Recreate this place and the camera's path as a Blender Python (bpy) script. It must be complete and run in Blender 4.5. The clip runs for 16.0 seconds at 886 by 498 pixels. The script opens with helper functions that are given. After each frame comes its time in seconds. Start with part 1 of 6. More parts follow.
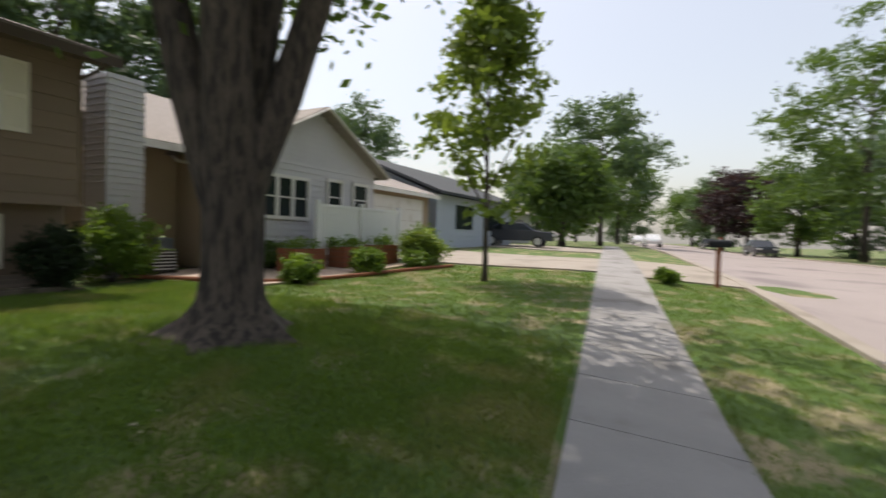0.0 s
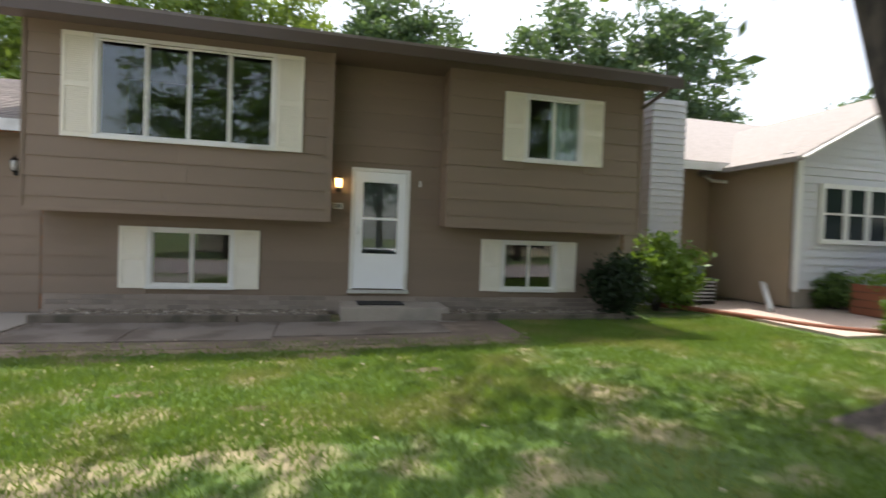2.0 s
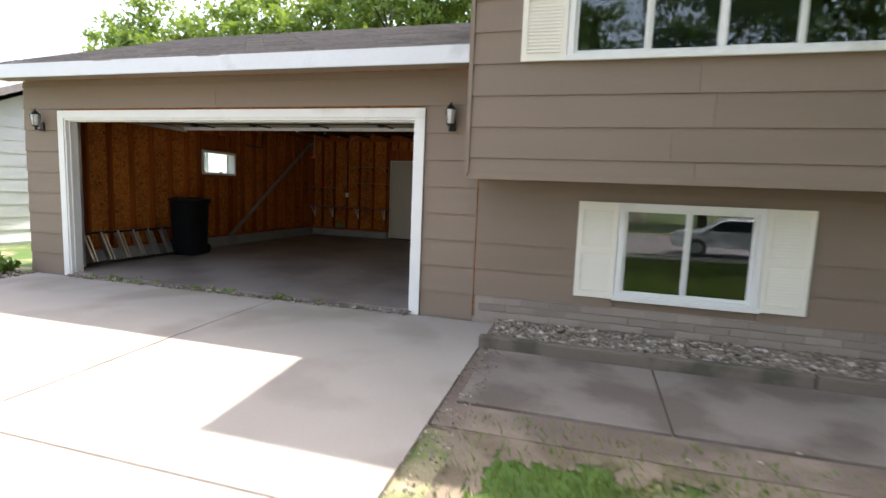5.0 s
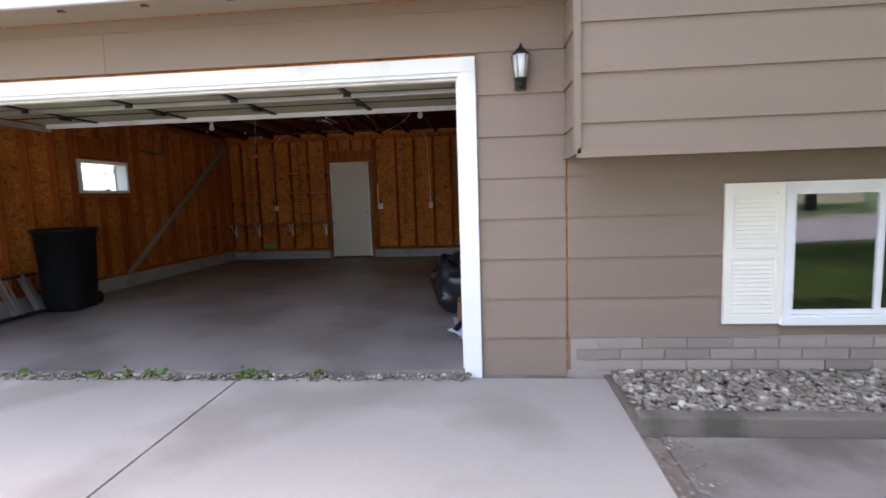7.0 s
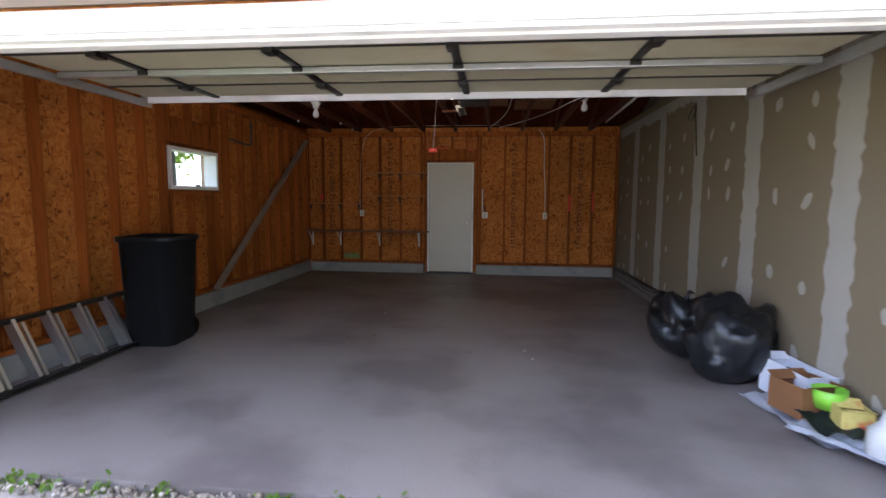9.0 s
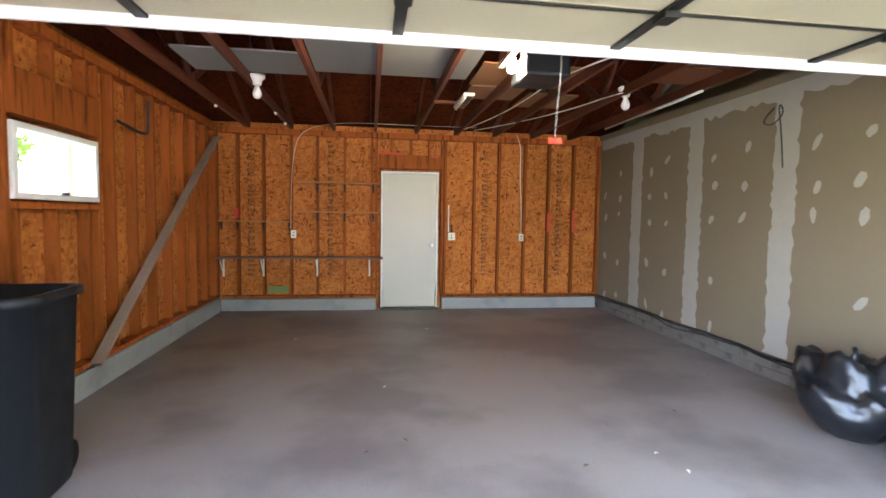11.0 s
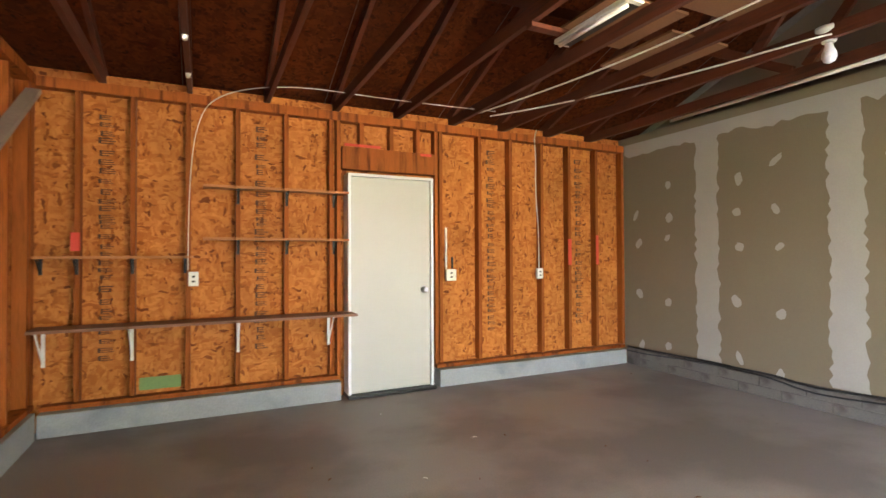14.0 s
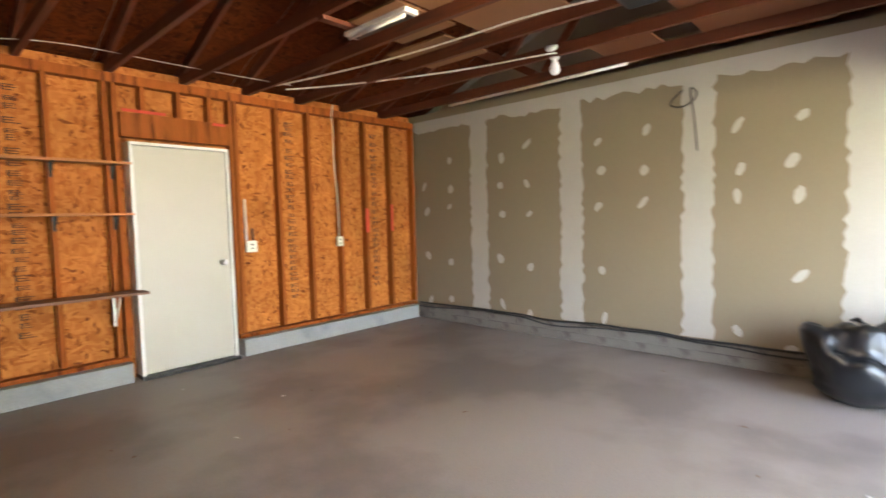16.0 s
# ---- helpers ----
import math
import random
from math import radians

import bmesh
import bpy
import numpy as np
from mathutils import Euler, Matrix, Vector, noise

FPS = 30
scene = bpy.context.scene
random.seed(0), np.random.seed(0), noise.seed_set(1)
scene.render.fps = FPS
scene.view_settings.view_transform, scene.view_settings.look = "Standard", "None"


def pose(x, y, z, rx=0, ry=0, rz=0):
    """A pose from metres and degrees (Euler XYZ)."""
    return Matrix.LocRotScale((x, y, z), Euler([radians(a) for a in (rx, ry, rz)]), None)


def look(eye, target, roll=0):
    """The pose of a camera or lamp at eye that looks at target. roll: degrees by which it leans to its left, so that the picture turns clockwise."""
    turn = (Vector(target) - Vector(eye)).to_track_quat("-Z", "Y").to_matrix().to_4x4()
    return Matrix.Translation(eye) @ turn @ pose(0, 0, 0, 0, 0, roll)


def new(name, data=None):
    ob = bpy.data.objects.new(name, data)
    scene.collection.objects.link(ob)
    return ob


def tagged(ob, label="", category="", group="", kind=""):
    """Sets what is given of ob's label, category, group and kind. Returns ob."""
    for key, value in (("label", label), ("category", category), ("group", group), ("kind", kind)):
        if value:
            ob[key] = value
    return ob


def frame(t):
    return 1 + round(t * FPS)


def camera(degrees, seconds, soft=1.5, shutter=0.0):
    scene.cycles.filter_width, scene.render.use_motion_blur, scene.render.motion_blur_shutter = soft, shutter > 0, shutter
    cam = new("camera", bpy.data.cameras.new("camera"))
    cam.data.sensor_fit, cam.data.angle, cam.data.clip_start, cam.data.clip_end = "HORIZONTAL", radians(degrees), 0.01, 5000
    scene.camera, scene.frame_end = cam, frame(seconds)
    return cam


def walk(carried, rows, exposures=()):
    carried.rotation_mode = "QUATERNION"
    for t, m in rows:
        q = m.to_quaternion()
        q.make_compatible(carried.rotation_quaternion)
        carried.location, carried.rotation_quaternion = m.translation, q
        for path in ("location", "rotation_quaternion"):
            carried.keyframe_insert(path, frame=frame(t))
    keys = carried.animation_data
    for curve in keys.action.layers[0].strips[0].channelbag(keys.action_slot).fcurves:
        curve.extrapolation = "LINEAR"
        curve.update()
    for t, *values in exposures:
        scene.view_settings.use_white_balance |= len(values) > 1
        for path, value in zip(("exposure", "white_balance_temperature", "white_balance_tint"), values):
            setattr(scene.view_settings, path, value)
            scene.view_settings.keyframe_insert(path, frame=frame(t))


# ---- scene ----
cam = camera(83.2, 16.0, 1.5, 0.5)
PATH = [
    (0, (10.405, -10.675, 1.122), (12.176, -9.748, 1.072), 1.6),
    (0.5, (10.172, -10.345, 1.139), (11.695, -9.049, 1.09), 2.5),
    (1, (9.938, -9.959, 1.182), (11.136, -8.358, 1.117), 2.7),
    (1.5, (9.9, -9.393, 1.286), (10.737, -7.578, 1.218), 2.2),
    (2, (9.841, -8.662, 1.27), (10.299, -6.715, 1.231), 2.1),
    (2.5, (9.148, -7.939, 1.296), (9.342, -5.949, 1.252), 2.4),
    (3, (8.746, -7.468, 1.393), (8.615, -5.475, 1.273), 2.2),
    (3.5, (8.023, -7.074, 1.342), (7.714, -5.104, 1.196), 2.4),
    (4, (7.591, -6.497, 1.299), (7.183, -4.546, 1.138), 2.8),
    (4.5, (7.275, -5.918, 1.354), (6.777, -3.993, 1.138), 2.6),
    (5, (6.83, -5.24, 1.345), (6.282, -3.33, 1.114), 2.3),
    (5.2, (6.699, -4.954, 1.325), (6.128, -3.051, 1.088), 2.2),
    (7.3, (4.809, -3.328, 1.27), (4.717, -1.34, 1.074), -0.1),
    (7.5, (4.574, -3.139, 1.274), (4.538, -1.147, 1.106), 1.7),
    (8, (3.997, -2.8, 1.342), (3.862, -0.814, 1.15), 1.0),
    (8.5, (3.493, -2.511, 1.372), (3.241, -0.537, 1.175), 0.4),
    (11, (1.572, -0.352, 1.418), (1.859, 1.623, 1.289), 0.9),
    (11.5, (1.379, 0.191, 1.396), (1.736, 2.155, 1.29), 1.0),
    (12, (1.205, 0.772, 1.424), (1.635, 2.722, 1.317), 1.1),
    (12.5, (1.037, 1.359, 1.39), (1.544, 3.291, 1.309), 0.9),
    (13, (0.821, 1.881, 1.438), (1.433, 3.784, 1.368), 0.9),
    (13.5, (0.614, 2.356, 1.363), (1.359, 4.212, 1.35), 0.5),
    (14, (0.523, 2.67, 1.302), (1.387, 4.474, 1.333), -0.3),
    (14.5, (0.579, 2.761, 1.271), (1.525, 4.523, 1.317), -0.7),
    (15, (0.622, 2.706, 1.297), (1.67, 4.409, 1.313), -0.6),
    (15.5, (0.377, 2.561, 1.357), (1.654, 4.1, 1.299), -0.5),
    (16, (0.317, 2.321, 1.359), (1.795, 3.663, 1.234), -1.5),
]
walk(cam, [(t, look(eye, target, roll)) for t, eye, target, roll in PATH],
     [(0, -0.2, 6700, 12), (0.5, -0.1, 6650, 12), (1.0, 0.1, 6600, 12), (1.5, 0.3, 6500, 12), (3.0, 1.35, 6300, 13), (5.2, 1.35, 6200, 14), (7.3, 2.1, 5700, 20), (8.7, 2.4, 5600, 20), (10.8, 4.4, 5500, 14), (12.5, 5.0, 5900, 12), (16, 5.2, 6000, 12)])

# ---- world, sun, lamps ----
SUN_DIR = Vector((0.15, 0.43, 1.0)).normalized()
world = bpy.data.worlds.new("sky")
scene.world = world
world.use_nodes = True
_n = world.node_tree.nodes
_sky = _n.new("ShaderNodeTexSky")
_sky.sky_type = "NISHITA"
_sky.sun_disc = False
_sky.sun_elevation = math.asin(SUN_DIR.z)
_sky.sun_rotation = math.atan2(SUN_DIR.x, SUN_DIR.y)
_sky.air_density = 1.2
_sky.dust_density = 4.0
_haze = _n.new("ShaderNodeMix")          # thin white cloud over the blue
_haze.data_type, _haze.blend_type = "RGBA", "ADD"
_haze.inputs[0].default_value = 1.0
_haze.inputs[7].default_value = (2.9, 2.85, 2.75, 1)
world.node_tree.links.new(_sky.outputs[0], _haze.inputs[6])
world.node_tree.links.new(_haze.outputs[2], _n["Background"].inputs[0])
_n["Background"].inputs[1].default_value = 0.15
sun_data = bpy.data.lights.new("sun", "SUN")
sun_data.energy = 4.5
sun_data.angle = radians(0.6)
sun_data.color = (1.0, 0.95, 0.86)
sun = new("sun", sun_data)
sun.matrix_world = look((0, 0, 30), Vector((0, 0, 30)) - SUN_DIR)


def lamp(name, place, watts, colour, radius=0.03):
    data = bpy.data.lights.new(name, "POINT")
    data.energy, data.color, data.shadow_soft_size = watts, colour, radius
    ob = new(name, data)
    ob.location = place
    return ob


lamp("door_lamp_light", (10.02, -0.16, 2.16), 4, (1.0, 0.62, 0.25))
lamp("opener_lamp_light", (2.69, 3.95, 2.40), 1.8, (1.0, 0.74, 0.46))


# ---- materials ----
def material(name, colour, rough=0.6, metal=0.0, vary=0.12, scale=6.0, fine=80.0, bump=0.15, stretch=(1, 1, 1), second=None, amount=0.0, spots=1.5, spec=0.5, island=False, own_vary=0.2):
    """A painted, mineral or metal surface: broad stains, fine grain, a second colour in patches, relief from the same grain."""
    m = bpy.data.materials.new(name)
    m.use_nodes = True
    nt = m.node_tree
    bs = nt.nodes["Principled BSDF"]
    add, link = nt.nodes.new, nt.links.new
    co = add("ShaderNodeTexCoord")
    mp = add("ShaderNodeMapping")
    mp.inputs["Scale"].default_value = stretch
    link(co.outputs["Object"], mp.inputs[0])
    big = add("ShaderNodeTexNoise")
    big.inputs["Scale"].default_value, big.inputs["Detail"].default_value = scale, 5
    small = add("ShaderNodeTexNoise")
    small.inputs["Scale"].default_value, small.inputs["Detail"].default_value = fine, 4
    link(mp.outputs[0], big.inputs[0])
    link(mp.outputs[0], small.inputs[0])
    mixed = add("ShaderNodeMath")
    mixed.operation = "ADD"
    link(big.outputs[0], mixed.inputs[0])
    link(small.outputs[0], mixed.inputs[1])
    gain = add("ShaderNodeMapRange")
    gain.inputs[1].default_value, gain.inputs[2].default_value = 0.6, 1.4
    gain.inputs[3].default_value, gain.inputs[4].default_value = 1 - vary, 1 + vary
    link(mixed.outputs[0], gain.inputs[0])
    tint = add("ShaderNodeMix")
    tint.data_type = "RGBA"
    tint.inputs[6].default_value = (*colour, 1)
    tint.inputs[7].default_value = (*(second or colour), 1)
    if second:
        patch = add("ShaderNodeTexNoise")
        patch.inputs["Scale"].default_value, patch.inputs["Detail"].default_value = spots, 6
        link(mp.outputs[0], patch.inputs[0])
        cut = add("ShaderNodeMapRange")
        cut.inputs[1].default_value, cut.inputs[2].default_value = 0.62 - amount * 0.4, 0.75 - amount * 0.4
        link(patch.outputs[0], cut.inputs[0])
        link(cut.outputs[0], tint.inputs[0])
    else:
        tint.inputs[0].default_value = 0
    scaled = add("ShaderNodeVectorMath")
    scaled.operation = "SCALE"
    link(tint.outputs[2], scaled.inputs[0])
    if island:
        rnd = add("ShaderNodeNewGeometry") if island == "island" else add("ShaderNodeObjectInfo")
        own = add("ShaderNodeMapRange")
        own.inputs[3].default_value, own.inputs[4].default_value = 1 - own_vary, 1 + own_vary
        link(rnd.outputs["Random Per Island" if island == "island" else "Random"], own.inputs[0])
        both = add("ShaderNodeMath")
        both.operation = "MULTIPLY"
        link(gain.outputs[0], both.inputs[0])
        link(own.outputs[0], both.inputs[1])
        link(both.outputs[0], scaled.inputs["Scale"])
    else:
        link(gain.outputs[0], scaled.inputs["Scale"])
    link(scaled.outputs[0], bs.inputs["Base Color"])
    rr = add("ShaderNodeMapRange")
    rr.inputs[3].default_value, rr.inputs[4].default_value = max(0.02, rough - 0.1), min(1, rough + 0.1)
    link(big.outputs[0], rr.inputs[0])
    link(rr.outputs[0], bs.inputs["Roughness"])
    bs.inputs["Metallic"].default_value = metal
    bs.inputs["Specular IOR Level"].default_value = spec
    if bump:
        bp = add("ShaderNodeBump")
        bp.inputs["Strength"].default_value, bp.inputs["Distance"].default_value = bump, 0.004
        link(small.outputs[0], bp.inputs["Height"])
        link(bp.outputs[0], bs.inputs["Normal"])
    return m


def glow(name, colour, strength):
    m = bpy.data.materials.new(name)
    m.use_nodes = True
    bs = m.node_tree.nodes["Principled BSDF"]
    bs.inputs["Base Color"].default_value = (*colour, 1)
    bs.inputs["Emission Color"].default_value = (*colour, 1)
    bs.inputs["Emission Strength"].default_value = strength
    return m


def glass_material(name, tint=(0.9, 0.95, 0.95)):
    m = bpy.data.materials.new(name)
    m.use_nodes = True
    nt = m.node_tree
    out = nt.nodes["Material Output"]
    nt.nodes.remove(nt.nodes["Principled BSDF"])
    clear, gloss, mix, fr = (nt.nodes.new(k) for k in ("ShaderNodeBsdfTransparent", "ShaderNodeBsdfGlossy", "ShaderNodeMixShader", "ShaderNodeLayerWeight"))
    clear.inputs[0].default_value = (*tint, 1)
    gloss.inputs["Roughness"].default_value = 0.01
    fr.inputs[0].default_value = 0.5
    power, span_r = nt.nodes.new("ShaderNodeMath"), nt.nodes.new("ShaderNodeMapRange")
    power.operation = "POWER"
    power.inputs[1].default_value = 4.0
    span_r.inputs[3].default_value, span_r.inputs[4].default_value = 0.07, 0.8
    nt.links.new(fr.outputs["Facing"], power.inputs[0])
    nt.links.new(power.outputs[0], span_r.inputs[0])
    nt.links.new(span_r.outputs[0], mix.inputs[0])
    nt.links.new(clear.outputs[0], mix.inputs[1])
    nt.links.new(gloss.outputs[0], mix.inputs[2])
    nt.links.new(mix.outputs[0], out.inputs[0])
    return m


SIDING = material("painted_siding", (0.20, 0.147, 0.106), 0.65, vary=0.09, scale=1.2, fine=60, bump=0.25, stretch=(0.4, 1, 3), island="object", own_vary=0.045)
TRIM = material("white_trim_paint", (0.70, 0.69, 0.66), 0.45, vary=0.05, scale=3, bump=0.1, second=(0.55, 0.53, 0.48), amount=0.15)
CREAM = material("cream_shutter_vinyl", (0.72, 0.68, 0.58), 0.5, vary=0.05, scale=4, bump=0.1)
GLASS = glass_material("window_glass")
# near-black in place of unlit rooms: their gloom is in the colour
DARKROOM = material("unlit_room_dark", (0.02, 0.02, 0.022), 0.9, bump=0)
CONCRETE = material("driveway_concrete", (0.31, 0.272, 0.23), 0.85, vary=0.14, scale=0.9, fine=120, bump=0.3, second=(0.24, 0.205, 0.17), amount=0.26, spots=0.8)
SLAB = material("garage_slab", (0.225, 0.195, 0.178), 0.45, vary=0.2, scale=0.7, fine=90, bump=0.15, second=(0.145, 0.122, 0.112), amount=0.4, spots=0.9)
BLOCK = material("foundation_concrete", (0.33, 0.34, 0.345), 0.9, vary=0.15, scale=3, bump=0.4, second=(0.2, 0.2, 0.2), amount=0.2)
PAINTED_BLOCK = material("painted_brick", (0.25, 0.205, 0.17), 0.8, vary=0.1, scale=4, bump=0.4, island="object")
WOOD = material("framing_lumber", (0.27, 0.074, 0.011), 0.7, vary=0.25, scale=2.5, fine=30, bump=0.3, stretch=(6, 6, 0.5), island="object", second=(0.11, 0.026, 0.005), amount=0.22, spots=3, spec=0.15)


def strand_material(name, base, light, dark, spec=0.2):
    """Pressed strand board: long chips lying two ways, each with its own tone, and a few dark flecks."""
    m = bpy.data.materials.new(name)
    m.use_nodes = True
    nt = m.node_tree
    bs = nt.nodes["Principled BSDF"]
    add, link = nt.nodes.new, nt.links.new
    co, warp = add("ShaderNodeTexCoord"), add("ShaderNodeTexNoise")
    warp.inputs["Scale"].default_value, warp.inputs["Detail"].default_value = 9.0, 3
    link(co.outputs["Object"], warp.inputs[0])
    bent = add("ShaderNodeVectorMath")
    bent.operation = "MULTIPLY_ADD"
    bent.inputs[1].default_value = (0.09, 0.09, 0.09)
    link(warp.outputs["Color"], bent.inputs[0])
    link(co.outputs["Object"], bent.inputs[2])
    tones = []
    for turn, size in ((0.6, (16, 16, 46)), (-0.7, (46, 46, 17))):
        mp, chips, grey = add("ShaderNodeMapping"), add("ShaderNodeTexVoronoi"), add("ShaderNodeSeparateColor")
        mp.inputs["Rotation"].default_value = (turn * 0.7, turn, 0)
        mp.inputs["Scale"].default_value = size
        chips.inputs["Scale"].default_value = 1.0
        link(bent.outputs[0], mp.inputs[0])
        link(mp.outputs[0], chips.inputs[0])
        link(chips.outputs["Color"], grey.inputs[0])
        tones.append(grey.outputs[0])
    pick, cut, tone = add("ShaderNodeTexNoise"), add("ShaderNodeMapRange"), add("ShaderNodeMix")
    pick.inputs["Scale"].default_value = 14.0
    cut.inputs[1].default_value, cut.inputs[2].default_value = 0.46, 0.54
    link(co.outputs["Object"], pick.inputs[0])
    link(pick.outputs[0], cut.inputs[0])
    link(cut.outputs[0], tone.inputs[0])
    link(tones[0], tone.inputs[2])
    link(tones[1], tone.inputs[3])
    ramp = add("ShaderNodeValToRGB")
    ramp.color_ramp.elements[0].position, ramp.color_ramp.elements[0].color = 0.0, (*dark, 1)
    ramp.color_ramp.elements[1].position, ramp.color_ramp.elements[1].color = 1.0, (*light, 1)
    mid = ramp.color_ramp.elements.new(0.14)
    mid.color = (*base, 1)
    link(tone.outputs[0], ramp.inputs[0])
    stain, gain, scaled = add("ShaderNodeTexNoise"), add("ShaderNodeMapRange"), add("ShaderNodeVectorMath")
    stain.inputs["Scale"].default_value, stain.inputs["Detail"].default_value = 1.6, 4
    gain.inputs[1].default_value, gain.inputs[2].default_value = 0.3, 0.7
    gain.inputs[3].default_value, gain.inputs[4].default_value = 0.82, 1.16
    scaled.operation = "SCALE"
    link(co.outputs["Object"], stain.inputs[0])
    link(stain.outputs[0], gain.inputs[0])
    link(ramp.outputs[0], scaled.inputs[0])
    link(gain.outputs[0], scaled.inputs["Scale"])
    link(scaled.outputs[0], bs.inputs["Base Color"])
    bs.inputs["Roughness"].default_value = 0.75
    bs.inputs["Specular IOR Level"].default_value = spec
    bp = add("ShaderNodeBump")
    bp.inputs["Strength"].default_value, bp.inputs["Distance"].default_value = 0.3, 0.003
    link(tone.outputs[0], bp.inputs["Height"])
    link(bp.outputs[0], bs.inputs["Normal"])
    return m


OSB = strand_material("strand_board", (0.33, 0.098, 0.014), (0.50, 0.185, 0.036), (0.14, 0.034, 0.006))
# same strands as OSB, with the shade under the roof put into the colour
DECKING = strand_material("shaded_deck_board", (0.055, 0.010, 0.0015), (0.10, 0.023, 0.004), (0.022, 0.005, 0.001), 0.12)
DRYWALL = material("drywall_paper", (0.205, 0.162, 0.10), 0.85, vary=0.06, scale=1.5, bump=0.1)
MUD = material("joint_compound", (0.38, 0.35, 0.30), 0.85, vary=0.06, scale=5, bump=0.2)
DOORPAINT = material("ivory_door_paint", (0.46, 0.435, 0.36), 0.4, vary=0.04, scale=2, bump=0.05)
SHINGLE = material("asphalt_shingle", (0.19, 0.165, 0.15), 0.95, vary=0.3, scale=14, fine=150, bump=0.5, island="island")
GRASS = material("lawn_turf", (0.066, 0.118, 0.017), 0.9, vary=0.4, scale=1.4, fine=50, bump=0.9, second=(0.25, 0.21, 0.12), amount=0.31, spots=1.6)
ROAD = material("old_asphalt", (0.30, 0.26, 0.25), 0.9, vary=0.12, scale=0.5, fine=90, bump=0.35, second=(0.2, 0.17, 0.17), amount=0.2, spots=0.3)
BARK = material("tree_bark", (0.085, 0.068, 0.055), 0.95, vary=0.45, scale=5, fine=26, bump=1.0, stretch=(3, 3, 0.6), second=(0.03, 0.025, 0.022), amount=0.4, spots=6)
BLACK = material("black_plastic", (0.009, 0.010, 0.012), 0.5, vary=0.2, scale=8, bump=0.1, spec=0.25)
STEEL = material("galvanized_steel", (0.55, 0.56, 0.57), 0.35, metal=0.9, vary=0.12, scale=6, bump=0.05)
DARKMETAL = material("dark_metal", (0.03, 0.028, 0.026), 0.45, metal=0.6, vary=0.2)


# ---- mesh helpers ----
def box(bm, x0, x1, y0, y1, z0, z1, bevel=0.0):
    v = [bm.verts.new(p) for p in ((x0, y0, z0), (x1, y0, z0), (x1, y1, z0), (x0, y1, z0), (x0, y0, z1), (x1, y0, z1), (x1, y1, z1), (x0, y1, z1))]
    fs = [bm.faces.new([v[i] for i in q]) for q in ((3, 2, 1, 0), (4, 5, 6, 7), (0, 1, 5, 4), (1, 2, 6, 5), (2, 3, 7, 6), (3, 0, 4, 7))]
    if bevel:
        bmesh.ops.bevel(bm, geom=list({e for f in fs for e in f.edges}), offset=bevel, segments=2, affect="EDGES", profile=0.6)
    return v


def beam(bm, a, b, w, h, up=(0, 0, 1)):
    """A squared timber from a to b, w wide and h high."""
    a, b = Vector(a), Vector(b)
    d = (b - a).normalized()
    side = d.cross(Vector(up)).normalized()
    top = side.cross(d).normalized()
    rings = [[bm.verts.new(p + side * sx * w / 2 + top * sz * h / 2) for sx, sz in ((-1, -1), (1, -1), (1, 1), (-1, 1))] for p in (a, b)]
    bm.faces.new(rings[0])
    bm.faces.new(rings[1][::-1])
    for i in range(4):
        j = (i + 1) % 4
        bm.faces.new((rings[0][j], rings[0][i], rings[1][i], rings[1][j]))


def tube(bm, points, radii, sides=8, caps=True):
    """A round pipe through the points; radii: one, or one a point."""
    pts = [Vector(p) for p in points]
    radii = radii if isinstance(radii, (list, tuple)) else [radii] * len(pts)
    rings = []
    ref = None
    for i, p in enumerate(pts):
        d = (pts[min(i + 1, len(pts) - 1)] - pts[max(i - 1, 0)]).normalized()
        if ref is None:
            ref = d.orthogonal().normalized()
        ref = (ref - d * ref.dot(d)).normalized()
        other = d.cross(ref)
        rings.append([bm.verts.new(p + (ref * math.cos(k * math.tau / sides) + other * math.sin(k * math.tau / sides)) * radii[i]) for k in range(sides)])
    for r0, r1 in zip(rings, rings[1:]):
        for k in range(sides):
            f = bm.faces.new((r0[k], r0[(k + 1) % sides], r1[(k + 1) % sides], r1[k]))
            f.smooth = True
    if caps:
        bm.faces.new(rings[0][::-1])
        bm.faces.new(rings[-1])


def lathe(bm, profile, centre=(0, 0, 0), sides=20):
    """A turned shape round the z axis from (radius, height) pairs."""
    c = Vector(centre)
    rings = [[bm.verts.new(c + Vector((max(r, 1e-4) * math.cos(k * math.tau / sides), max(r, 1e-4) * math.sin(k * math.tau / sides), z))) for k in range(sides)] for r, z in profile]
    for r0, r1 in zip(rings, rings[1:]):
        for k in range(sides):
            f = bm.faces.new((r0[k], r0[(k + 1) % sides], r1[(k + 1) % sides], r1[k]))
            f.smooth = True
    bm.faces.new(rings[0][::-1])
    bm.faces.new(rings[-1])


def mesh_of(name, bm, mat):
    me = bpy.data.meshes.new(name)
    bm.normal_update()
    bmesh.ops.recalc_face_normals(bm, faces=bm.faces)
    bm.to_mesh(me)
    bm.free()
    me.materials.append(mat)
    return me


def part(name, bm, mat, parent=None, label="", place=None):
    ob = new(name, mesh_of(name, bm, mat))
    if parent:
        ob.parent = parent
    if place is not None:
        ob.matrix_basis = place
    if label:
        tagged(ob, label)
    return ob


def made(shape, *a, **k):
    """A new bmesh holding one shape."""
    bm = bmesh.new()
    shape(bm, *a, **k)
    return bm


def boxes(*list_of):
    bm = bmesh.new()
    for b in list_of:
        box(bm, *b)
    return bm


def thing(name, label, category, at=(0, 0, 0), rz=0, group=""):
    ob = new(name)
    ob.empty_display_size = 0.1
    ob.matrix_basis = pose(*at, 0, 0, rz)
    return tagged(ob, label, category, group)


